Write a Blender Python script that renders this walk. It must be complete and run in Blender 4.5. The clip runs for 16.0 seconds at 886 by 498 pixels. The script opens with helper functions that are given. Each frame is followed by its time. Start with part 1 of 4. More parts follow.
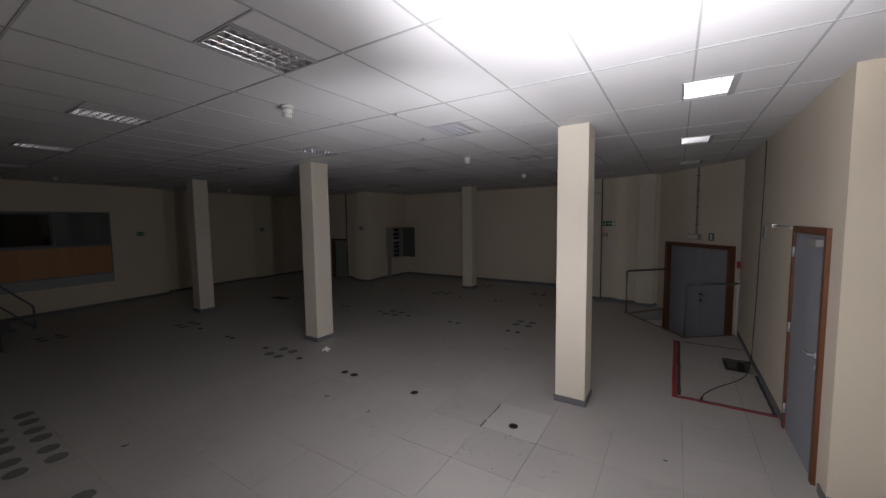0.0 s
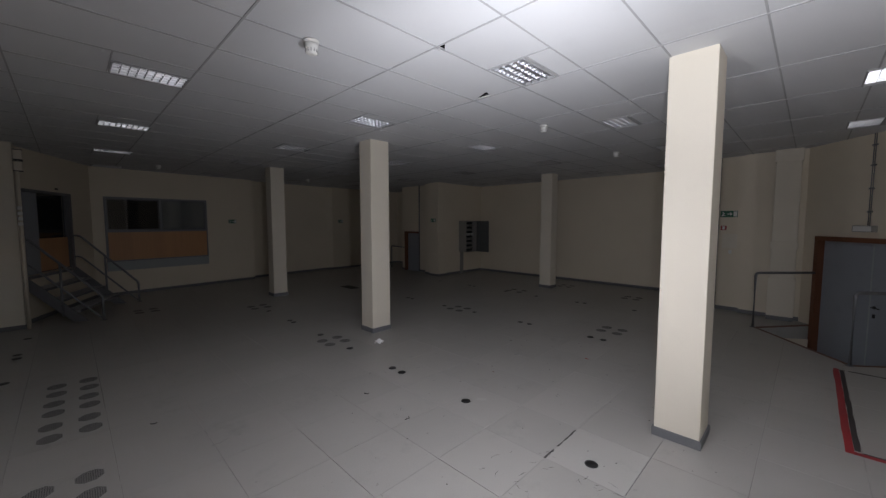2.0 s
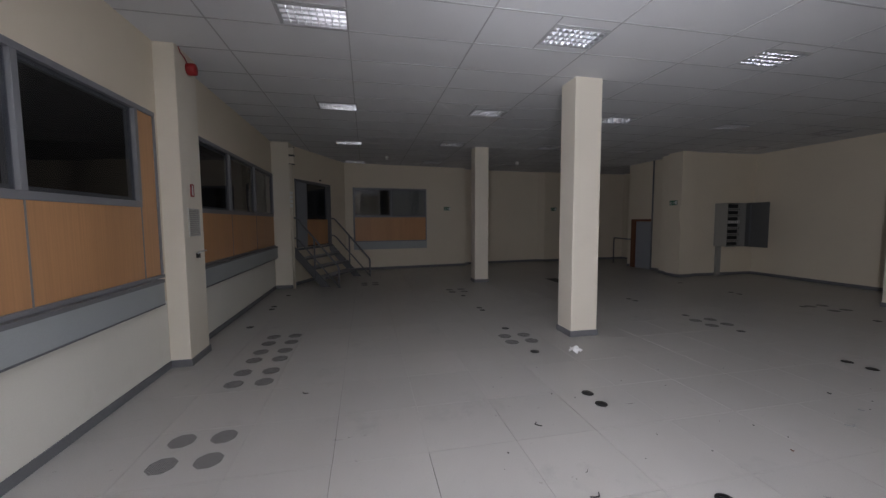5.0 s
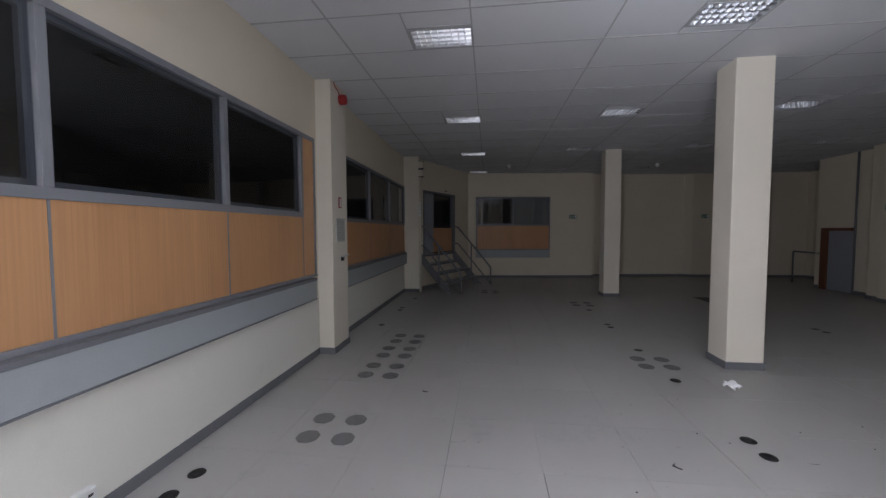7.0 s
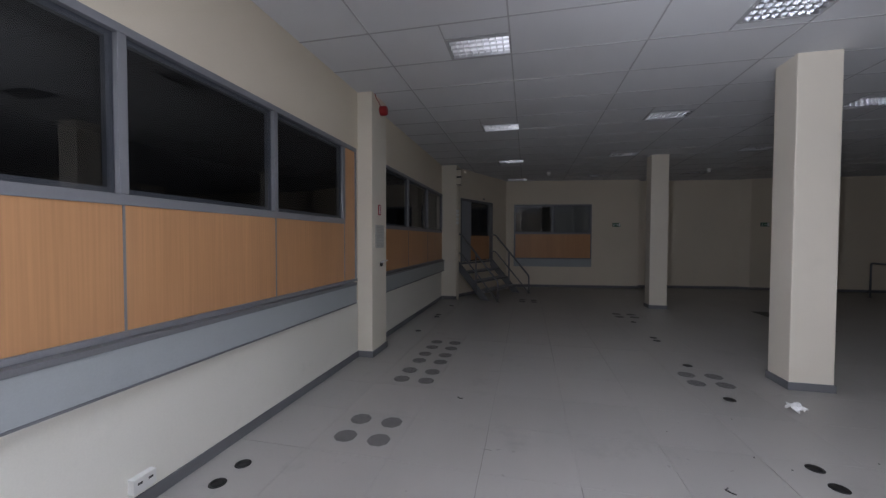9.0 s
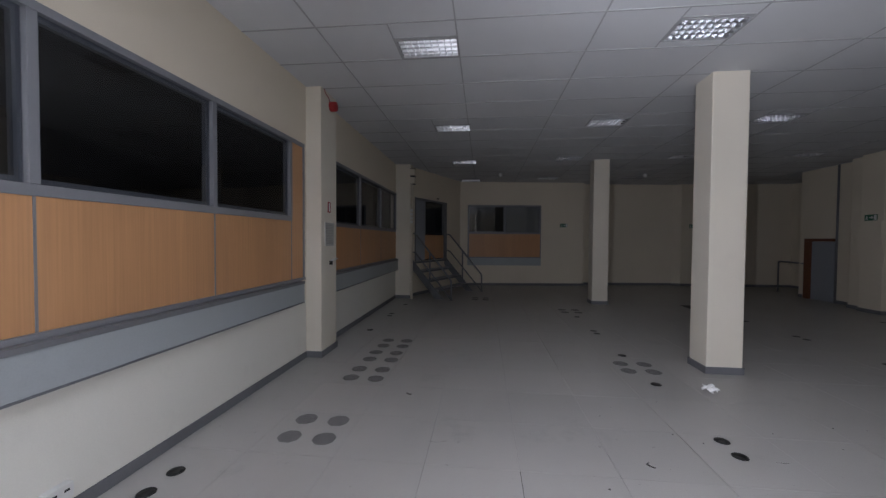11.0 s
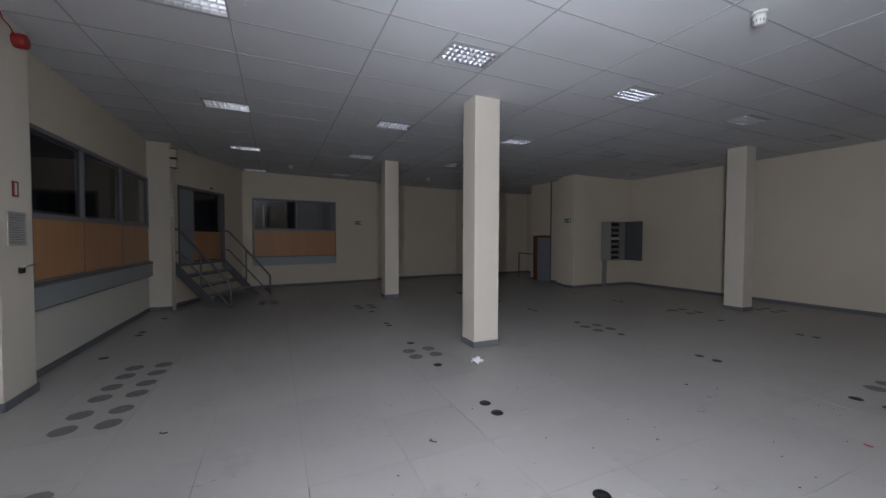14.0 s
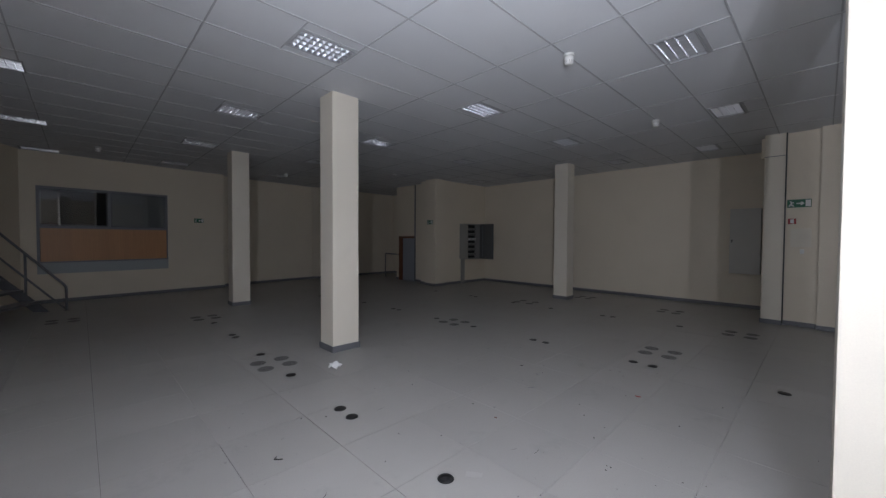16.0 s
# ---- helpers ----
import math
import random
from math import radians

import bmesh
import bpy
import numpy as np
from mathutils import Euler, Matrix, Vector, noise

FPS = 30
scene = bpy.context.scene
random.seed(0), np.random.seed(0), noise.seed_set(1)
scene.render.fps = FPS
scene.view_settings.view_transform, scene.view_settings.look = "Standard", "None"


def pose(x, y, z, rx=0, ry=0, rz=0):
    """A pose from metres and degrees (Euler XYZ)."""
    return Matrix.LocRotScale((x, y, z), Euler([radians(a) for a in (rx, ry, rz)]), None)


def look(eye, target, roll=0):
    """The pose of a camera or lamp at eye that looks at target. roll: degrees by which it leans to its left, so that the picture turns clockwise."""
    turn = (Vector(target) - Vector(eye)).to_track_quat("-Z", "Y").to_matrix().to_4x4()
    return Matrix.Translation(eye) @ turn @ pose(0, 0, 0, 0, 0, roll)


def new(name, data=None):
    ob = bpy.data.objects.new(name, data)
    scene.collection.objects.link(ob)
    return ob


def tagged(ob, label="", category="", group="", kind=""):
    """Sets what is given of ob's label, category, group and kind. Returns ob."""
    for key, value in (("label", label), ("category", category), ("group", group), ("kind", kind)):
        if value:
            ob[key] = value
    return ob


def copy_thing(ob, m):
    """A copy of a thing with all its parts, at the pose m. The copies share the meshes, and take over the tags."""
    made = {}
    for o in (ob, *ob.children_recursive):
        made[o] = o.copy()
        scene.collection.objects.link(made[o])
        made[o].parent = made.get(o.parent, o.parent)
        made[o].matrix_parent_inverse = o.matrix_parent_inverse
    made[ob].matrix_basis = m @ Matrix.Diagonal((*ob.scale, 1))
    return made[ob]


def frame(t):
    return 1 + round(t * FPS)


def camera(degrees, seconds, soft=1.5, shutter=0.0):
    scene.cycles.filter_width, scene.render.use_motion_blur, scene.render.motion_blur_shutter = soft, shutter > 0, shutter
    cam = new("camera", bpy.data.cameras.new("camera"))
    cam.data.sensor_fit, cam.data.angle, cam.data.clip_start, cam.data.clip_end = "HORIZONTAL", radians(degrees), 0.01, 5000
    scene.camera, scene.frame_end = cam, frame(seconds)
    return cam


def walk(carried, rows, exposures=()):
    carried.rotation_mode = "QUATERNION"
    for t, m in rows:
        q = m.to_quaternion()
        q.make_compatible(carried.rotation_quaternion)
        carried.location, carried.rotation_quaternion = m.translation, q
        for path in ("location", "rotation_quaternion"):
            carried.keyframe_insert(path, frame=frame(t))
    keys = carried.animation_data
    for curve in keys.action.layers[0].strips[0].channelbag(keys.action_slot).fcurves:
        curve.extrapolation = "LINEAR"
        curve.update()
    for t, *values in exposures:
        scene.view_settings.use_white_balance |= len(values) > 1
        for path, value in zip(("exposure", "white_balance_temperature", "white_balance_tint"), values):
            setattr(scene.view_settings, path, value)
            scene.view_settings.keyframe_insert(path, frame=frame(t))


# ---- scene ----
cam = camera(100.1, 16.0, soft=1.4)
# seconds, eye, target, roll
PATH = [
    (0, (0.222, 0.157, 2.145), (-0.842, 1.843, 1.991), -0.7),
    (0.5, (0.154, 0.442, 2.073), (-1.059, 2.025, 1.917), -0.7),
    (1, (0.048, 0.655, 2.041), (-1.239, 2.18, 1.896), -0.3),
    (1.5, (-0.027, 0.8, 1.969), (-1.375, 2.271, 1.837), -0.2),
    (2, (-0.058, 0.953, 1.844), (-1.461, 2.37, 1.699), -0.0),
    (2.5, (-0.187, 1.061, 1.688), (-1.643, 2.423, 1.537), 0.1),
    (3, (-0.349, 1.191, 1.589), (-1.886, 2.463, 1.445), -0.0),
    (3.5, (-0.571, 1.453, 1.43), (-2.258, 2.516, 1.268), 0.1),
    (4, (-0.845, 1.68, 1.445), (-2.666, 2.496, 1.3), -0.0),
    (4.5, (-0.99, 1.837, 1.454), (-2.884, 2.464, 1.311), -0.2),
    (5, (-1.005, 1.944, 1.458), (-2.958, 2.351, 1.309), -0.3),
    (5.2, (-1.02, 1.936, 1.466), (-2.987, 2.266, 1.311), -0.3),
    (7.5, (-1.013, 1.979, 1.445), (-2.977, 1.608, 1.374), 0.0),
    (8, (-1.016, 1.968, 1.441), (-2.964, 1.516, 1.386), 0.1),
    (10.5, (-0.956, 2.057, 1.411), (-2.93, 1.74, 1.361), 0.5),
    (11, (-0.96, 2.07, 1.408), (-2.948, 1.856, 1.356), 0.4),
    (11.5, (-1.007, 2.068, 1.405), (-3.006, 2.014, 1.351), 0.0),
    (12, (-1.044, 2.069, 1.39), (-3.038, 2.227, 1.341), 0.2),
    (12.5, (-1.06, 2.087, 1.381), (-3.027, 2.445, 1.328), 0.3),
    (13, (-1.059, 2.091, 1.386), (-2.987, 2.622, 1.331), 0.2),
    (13.5, (-1.057, 2.122, 1.382), (-2.936, 2.804, 1.328), 0.1),
    (14, (-1.06, 2.148, 1.395), (-2.881, 2.974, 1.336), 0.2),
    (14.5, (-1.041, 2.175, 1.402), (-2.791, 3.143, 1.342), 0.1),
    (15, (-1.031, 2.199, 1.4), (-2.692, 3.312, 1.344), 0.2),
    (15.5, (-1.017, 2.227, 1.396), (-2.572, 3.483, 1.34), 0.2),
    (16, (-0.993, 2.252, 1.397), (-2.424, 3.649, 1.344), 0.3),
]

# seconds, stops, kelvin, tint: the clip's camera drifts warm, then cool
EXPOSURES = [(0.0, -1.3, 6950, 16), (0.5, -0.64, 6800, 13), (1.0, -0.97, 6450, 11), (1.5, -0.93, 6400, 11), (2.0, -0.88, 6600, 13), (2.5, -0.85, 6850, 15), (3.0, -0.68, 6850, 15), (3.5, -0.46, 6850, 15), (4.0, -0.22, 6800, 14), (4.5, -0.08, 6600, 14), (5.2, 0.05, 6500, 14), (8.0, -0.06, 6200, 14), (10.5, -0.12, 6200, 14), (12.5, -0.11, 6300, 14), (13.5, 0.08, 6200, 13), (14.5, 0.16, 6150, 12), (16.0, -0.09, 6150, 12)]
walk(cam, [(t, look(eye, target, roll)) for t, eye, target, roll in PATH], EXPOSURES)

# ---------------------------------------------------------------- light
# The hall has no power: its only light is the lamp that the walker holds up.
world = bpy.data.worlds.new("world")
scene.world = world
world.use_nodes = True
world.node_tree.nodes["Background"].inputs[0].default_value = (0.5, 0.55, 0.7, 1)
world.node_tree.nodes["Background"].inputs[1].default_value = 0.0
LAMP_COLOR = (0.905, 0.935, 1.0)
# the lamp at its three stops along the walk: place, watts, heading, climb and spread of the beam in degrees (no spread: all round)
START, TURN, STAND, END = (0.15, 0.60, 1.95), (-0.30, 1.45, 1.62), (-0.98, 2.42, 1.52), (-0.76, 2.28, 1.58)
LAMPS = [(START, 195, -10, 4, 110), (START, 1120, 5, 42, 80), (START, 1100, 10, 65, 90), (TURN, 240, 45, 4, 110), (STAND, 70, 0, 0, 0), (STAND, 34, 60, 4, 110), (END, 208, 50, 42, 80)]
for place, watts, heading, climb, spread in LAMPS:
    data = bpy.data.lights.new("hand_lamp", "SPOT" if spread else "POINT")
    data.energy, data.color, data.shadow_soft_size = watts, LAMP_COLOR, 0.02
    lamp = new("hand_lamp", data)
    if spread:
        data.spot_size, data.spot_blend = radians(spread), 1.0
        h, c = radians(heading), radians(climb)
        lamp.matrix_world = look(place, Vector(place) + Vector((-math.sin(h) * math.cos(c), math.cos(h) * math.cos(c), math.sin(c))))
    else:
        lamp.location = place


# ---------------------------------------------------------------- materials
def make(name, color, rough=0.5, metal=0.0, scale=6.0, vary=0.08, fine=90.0, bump=0.05, stain=0.0, random_tone=0.0, stretch=(1, 1, 1), gloss_vary=0.1, specks=0.0):
    """A surface with large patches, fine grain, stains and relief; object coordinates in metres."""
    m = bpy.data.materials.new(name)
    m.use_nodes = True
    nt = m.node_tree
    bsdf = nt.nodes["Principled BSDF"]
    geo = nt.nodes.new("ShaderNodeNewGeometry")
    mp = nt.nodes.new("ShaderNodeMapping")
    mp.inputs["Scale"].default_value = stretch
    nt.links.new(geo.outputs["Position"], mp.inputs["Vector"])
    big = nt.nodes.new("ShaderNodeTexNoise")
    big.inputs["Scale"].default_value, big.inputs["Detail"].default_value = scale * 0.2, 6
    small = nt.nodes.new("ShaderNodeTexNoise")
    small.inputs["Scale"].default_value, small.inputs["Detail"].default_value = fine, 3
    for n in (big, small):
        nt.links.new(mp.outputs[0], n.inputs["Vector"])
    add = nt.nodes.new("ShaderNodeMath")
    add.operation = "ADD"
    nt.links.new(big.outputs[0], add.inputs[0])
    nt.links.new(small.outputs[0], add.inputs[1])
    ramp = nt.nodes.new("ShaderNodeMapRange")
    ramp.inputs[1].default_value, ramp.inputs[2].default_value = 0.6, 1.4
    ramp.inputs[3].default_value, ramp.inputs[4].default_value = 1 - vary, 1 + vary
    nt.links.new(add.outputs[0], ramp.inputs[0])
    tone = ramp.outputs[0]
    if stain:
        st = nt.nodes.new("ShaderNodeTexNoise")
        st.inputs["Scale"].default_value, st.inputs["Detail"].default_value = 2.3, 9
        st.inputs["Roughness"].default_value = 0.7
        nt.links.new(geo.outputs["Position"], st.inputs["Vector"])
        sr = nt.nodes.new("ShaderNodeMapRange")
        sr.inputs[1].default_value, sr.inputs[2].default_value = 0.58, 0.75
        sr.inputs[3].default_value, sr.inputs[4].default_value = 1.0, 1 - stain
        nt.links.new(st.outputs[0], sr.inputs[0])
        mul = nt.nodes.new("ShaderNodeMath")
        mul.operation = "MULTIPLY"
        nt.links.new(tone, mul.inputs[0])
        nt.links.new(sr.outputs[0], mul.inputs[1])
        tone = mul.outputs[0]
    if specks:
        for size, lo, hi in ((60.0, 0.70, 0.75), (19.0, 0.735, 0.76)):
            sp = nt.nodes.new("ShaderNodeTexNoise")
            sp.inputs["Scale"].default_value, sp.inputs["Detail"].default_value = size, 2
            nt.links.new(geo.outputs["Position"], sp.inputs["Vector"])
            sr = nt.nodes.new("ShaderNodeMapRange")
            sr.inputs[1].default_value, sr.inputs[2].default_value = lo, hi
            sr.inputs[3].default_value, sr.inputs[4].default_value = 1.0, 1 - specks
            nt.links.new(sp.outputs[0], sr.inputs[0])
            mul = nt.nodes.new("ShaderNodeMath")
            mul.operation = "MULTIPLY"
            nt.links.new(tone, mul.inputs[0])
            nt.links.new(sr.outputs[0], mul.inputs[1])
            tone = mul.outputs[0]
    if random_tone:
        info = nt.nodes.new("ShaderNodeObjectInfo")
        rr = nt.nodes.new("ShaderNodeMapRange")
        rr.inputs[3].default_value, rr.inputs[4].default_value = 1 - random_tone, 1 + random_tone
        nt.links.new(info.outputs["Random"], rr.inputs[0])
        mul = nt.nodes.new("ShaderNodeMath")
        mul.operation = "MULTIPLY"
        nt.links.new(tone, mul.inputs[0])
        nt.links.new(rr.outputs[0], mul.inputs[1])
        tone = mul.outputs[0]
    vec = nt.nodes.new("ShaderNodeVectorMath")
    vec.operation = "SCALE"
    vec.inputs[0].default_value = color
    nt.links.new(tone, vec.inputs["Scale"])
    nt.links.new(vec.outputs[0], bsdf.inputs["Base Color"])
    rg = nt.nodes.new("ShaderNodeMapRange")
    rg.inputs[3].default_value, rg.inputs[4].default_value = max(rough - gloss_vary, 0.02), min(rough + gloss_vary, 1)
    nt.links.new(big.outputs[0], rg.inputs[0])
    nt.links.new(rg.outputs[0], bsdf.inputs["Roughness"])
    bsdf.inputs["Metallic"].default_value = metal
    if bump:
        bp = nt.nodes.new("ShaderNodeBump")
        bp.inputs["Strength"].default_value, bp.inputs["Distance"].default_value = bump, 0.01
        nt.links.new(small.outputs[0], bp.inputs["Height"])
        nt.links.new(bp.outputs[0], bsdf.inputs["Normal"])
    return m


WALL = make("wall_paint", (0.71, 0.638, 0.52), 0.6, scale=4, vary=0.05, fine=140, bump=0.08, stain=0.05)
PARAPET = make("parapet_paint", (0.75, 0.735, 0.67), 0.5, scale=4, vary=0.04, fine=140, bump=0.06, stain=0.07)
COLUMN = make("column_paint", (0.72, 0.67, 0.575), 0.72, scale=5, vary=0.04, fine=160, bump=0.06, stain=0.04)
CEIL = make("ceiling_board", (0.655, 0.665, 0.685), 0.85, scale=5, vary=0.04, fine=220, bump=0.12, stain=0.05)
TBAR = make("ceiling_grid", (0.41, 0.415, 0.43), 0.95, scale=5, vary=0.05, fine=60, bump=0.0)
FLOOR = make("floor_vinyl", (0.39, 0.377, 0.357), 0.4, scale=7, vary=0.09, fine=180, bump=0.035, stain=0.17, random_tone=0.03, gloss_vary=0.14, specks=0.22)
FLOOR_NEW = make("floor_vinyl_light", (0.435, 0.425, 0.405), 0.4, scale=7, vary=0.05, fine=180, bump=0.03, stain=0.2, specks=0.3)
JOINT = make("joint_dirt", (0.07, 0.067, 0.063), 0.9, scale=9, vary=0.2, fine=60, bump=0.1)
SLAB = make("concrete_slab", (0.42, 0.42, 0.41), 0.85, scale=4, vary=0.12, fine=70, bump=0.2, stain=0.2)
SKIRT = make("grey_skirting", (0.155, 0.158, 0.17), 0.5, scale=6, vary=0.08, fine=80, bump=0.04, stain=0.1)
FRAME = make("grey_frame", (0.20, 0.205, 0.225), 0.45, scale=6, vary=0.05, fine=120, bump=0.02)
BAND = make("blue_grey_band", (0.35, 0.378, 0.39), 0.5, scale=5, vary=0.05, fine=120, bump=0.03, stain=0.06)
LEAF = make("blue_grey_door", (0.28, 0.30, 0.335), 0.5, scale=5, vary=0.06, fine=110, bump=0.03, stain=0.1)
BROWN = make("brown_wood_frame", (0.15, 0.056, 0.026), 0.5, scale=9, vary=0.15, fine=60, bump=0.05, stretch=(1, 1, 0.15))
STEEL = make("painted_steel", (0.19, 0.195, 0.21), 0.42, metal=0.25, scale=9, vary=0.08, fine=90, bump=0.03)
TREAD = make("stair_tread", (0.40, 0.405, 0.42), 0.55, scale=9, vary=0.1, fine=120, bump=0.12, stain=0.15)
ALU = make("louvre_metal", (0.82, 0.83, 0.86), 0.38, metal=1.0, scale=9, vary=0.03, fine=60, bump=0.0, gloss_vary=0.04)
LAMELLA = make("louvre_lamella", (0.70, 0.71, 0.74), 0.3, metal=1.0, scale=9, vary=0.03, fine=60, bump=0.0, gloss_vary=0.04)
PALE = make("pale_grey_paint", (0.50, 0.49, 0.455), 0.5, scale=6, vary=0.05, fine=110, bump=0.03, stain=0.06)
BLADE = make("louvre_blade", (0.60, 0.61, 0.64), 0.28, metal=1.0, scale=9, vary=0.03, fine=60, bump=0.0, gloss_vary=0.04)
DOOR_IN = make("dark_cabinet_door", (0.12, 0.125, 0.125), 0.5, scale=6, vary=0.08, fine=110, bump=0.03)
WHITE = make("white_plastic", (0.72, 0.72, 0.70), 0.4, scale=9, vary=0.04, fine=60, bump=0.0)
CREAM = make("cream_pipe", (0.66, 0.60, 0.5), 0.4, scale=9, vary=0.05, fine=60, bump=0.0)
BLACK = make("black_plastic", (0.012, 0.012, 0.013), 0.45, scale=9, vary=0.15, fine=90, bump=0.04)
VOID_SHADE = make("void_shade", (0.03, 0.03, 0.032), 0.9, scale=4, vary=0.2, fine=50, bump=0.0)
RED = make("red_plastic", (0.32, 0.014, 0.016), 0.4, scale=9, vary=0.06, fine=90, bump=0.0)
TAPE = make("red_tape", (0.33, 0.03, 0.035), 0.55, scale=25, vary=0.2, fine=60, bump=0.05, stain=0.35)
TAPE_DARK = make("black_tape", (0.045, 0.04, 0.04), 0.6, scale=25, vary=0.3, fine=60, bump=0.05)
GREEN = make("sign_green", (0.01, 0.12, 0.06), 0.45, scale=9, vary=0.04, fine=90, bump=0.0)
CAB = make("grey_cabinet", (0.30, 0.295, 0.275), 0.5, scale=6, vary=0.05, fine=110, bump=0.03, stain=0.06)
PAPER = make("white_paper", (0.8, 0.8, 0.8), 0.8, scale=20, vary=0.03, fine=90, bump=0.1)
# near-black colour stands in for the missing light in the rooms behind
BACKROOM_SHADE = make("back_room_shade", (0.028, 0.03, 0.033), 0.9, scale=3, vary=0.3, fine=30, bump=0.0)
RUST = make("brown_edge", (0.16, 0.075, 0.05), 0.6, scale=20, vary=0.25, fine=60, bump=0.1)
MESH_GREY = make("grille_grey", (0.30, 0.30, 0.30), 0.6, scale=9, vary=0.08, fine=90, bump=0.1)


def make_beech():
    m = make("beech_veneer", (0.50, 0.265, 0.125), 0.42, scale=9, vary=0.15, fine=55, bump=0.02, stretch=(1.6, 1.6, 0.03), stain=0.04)
    return m


def make_glass(name, tint, ior):
    m = bpy.data.materials.new(name)
    m.use_nodes = True
    nt = m.node_tree
    nt.nodes.remove(nt.nodes["Principled BSDF"])
    out = nt.nodes["Material Output"]
    tr, gl, mix, fr = (nt.nodes.new(n) for n in ("ShaderNodeBsdfTransparent", "ShaderNodeBsdfGlossy", "ShaderNodeMixShader", "ShaderNodeFresnel"))
    tr.inputs[0].default_value = (*tint, 1)
    gl.inputs["Roughness"].default_value = 0.0
    fr.inputs[0].default_value = ior
    nt.links.new(fr.outputs[0], mix.inputs[0])
    nt.links.new(tr.outputs[0], mix.inputs[1])
    nt.links.new(gl.outputs[0], mix.inputs[2])
    nt.links.new(mix.outputs[0], out.inputs[0])
    return m


def make_perforated():
    """Grey vent plate with small round holes on a square grid."""
    m = make("perforated_plate", (0.205, 0.20, 0.195), 0.6, scale=9, vary=0.1, fine=90, bump=0.0, stain=0.1)
    nt = m.node_tree
    bsdf = nt.nodes["Principled BSDF"]
    co = nt.nodes.new("ShaderNodeTexCoord")
    sc = nt.nodes.new("ShaderNodeVectorMath")
    sc.operation = "SCALE"
    sc.inputs["Scale"].default_value = 1 / 0.0125
    fr = nt.nodes.new("ShaderNodeVectorMath")
    fr.operation = "FRACTION"
    sub = nt.nodes.new("ShaderNodeVectorMath")
    sub.operation = "SUBTRACT"
    sub.inputs[1].default_value = (0.5, 0.5, 0.0)
    flat = nt.nodes.new("ShaderNodeVectorMath")
    flat.operation = "MULTIPLY"
    flat.inputs[1].default_value = (1, 1, 0)
    ln = nt.nodes.new("ShaderNodeVectorMath")
    ln.operation = "LENGTH"
    lt = nt.nodes.new("ShaderNodeMath")
    lt.operation = "LESS_THAN"
    lt.inputs[1].default_value = 0.31
    mix = nt.nodes.new("ShaderNodeMix")
    mix.data_type = "RGBA"
    nt.links.new(co.outputs["Object"], sc.inputs[0])
    nt.links.new(sc.outputs[0], fr.inputs[0])
    nt.links.new(fr.outputs[0], sub.inputs[0])
    nt.links.new(sub.outputs[0], flat.inputs[0])
    nt.links.new(flat.outputs[0], ln.inputs[0])
    nt.links.new(ln.outputs["Value"], lt.inputs[0])
    nt.links.new(lt.outputs[0], mix.inputs[0])
    old = bsdf.inputs["Base Color"].links[0].from_socket
    nt.links.new(old, mix.inputs[6])
    mix.inputs[7].default_value = (0.035, 0.035, 0.035, 1)
    nt.links.new(mix.outputs[2], bsdf.inputs["Base Color"])
    return m


BEECH = make_beech()
GLASS = make_glass("window_glass", (0.62, 0.66, 0.7), 1.8)
CLEAR = make_glass("clear_glass", (0.98, 0.98, 0.98), 1.0)
PERF = make_perforated()


# ---------------------------------------------------------------- mesh helpers
def box(bm, x0, x1, y0, y1, z0, z1, mi=0, bevel=0.0, m=None):
    v = [bm.verts.new(c) for c in ((x0, y0, z0), (x1, y0, z0), (x1, y1, z0), (x0, y1, z0), (x0, y0, z1), (x1, y0, z1), (x1, y1, z1), (x0, y1, z1))]
    fs = []
    for q in ((3, 2, 1, 0), (4, 5, 6, 7), (0, 1, 5, 4), (1, 2, 6, 5), (2, 3, 7, 6), (3, 0, 4, 7)):
        f = bm.faces.new([v[i] for i in q])
        f.material_index = mi
        fs.append(f)
    if m is not None:
        bmesh.ops.transform(bm, matrix=m, verts=v)
    if bevel:
        es = {e for f in fs for e in f.edges}
        bmesh.ops.bevel(bm, geom=list(es), offset=bevel, segments=2, affect="EDGES", profile=0.7)
    return bm


def prism(bm, poly, z0, z1, mi=0):
    """A right prism on a counter-clockwise polygon."""
    lo, hi = [bm.verts.new((x, y, z0)) for x, y in poly], [bm.verts.new((x, y, z1)) for x, y in poly]
    bm.faces.new(hi).material_index = mi
    bm.faces.new(lo[::-1]).material_index = mi
    n = len(poly)
    for i in range(n):
        bm.faces.new((lo[i], lo[(i + 1) % n], hi[(i + 1) % n], hi[i])).material_index = mi
    return bm


def tube(bm, pts, r, seg=10, mi=0):
    """A round bar along a line of points, with closed ends."""
    pts = [Vector(p) for p in pts]
    rings = []
    for i, p in enumerate(pts):
        a = (pts[i] - pts[i - 1]).normalized() if i else (pts[1] - pts[0]).normalized()
        b = (pts[i + 1] - pts[i]).normalized() if i + 1 < len(pts) else a
        d = (a + b).normalized()
        side = d.cross(Vector((0, 0, 1)))
        if side.length < 0.05:
            side = d.cross(Vector((0, 1, 0)))
        side.normalize()
        up = side.cross(d)
        k = 1 / max(0.5, d.dot(a))
        rings.append([bm.verts.new(p + r * k * (math.cos(t) * side + math.sin(t) * up)) for t in (2 * math.pi * j / seg for j in range(seg))])
    for q, w in zip(rings, rings[1:]):
        for j in range(seg):
            f = bm.faces.new((q[j], q[(j + 1) % seg], w[(j + 1) % seg], w[j]))
            f.material_index, f.smooth = mi, True
    bm.faces.new(rings[0][::-1]).material_index = mi
    bm.faces.new(rings[-1]).material_index = mi
    return bm


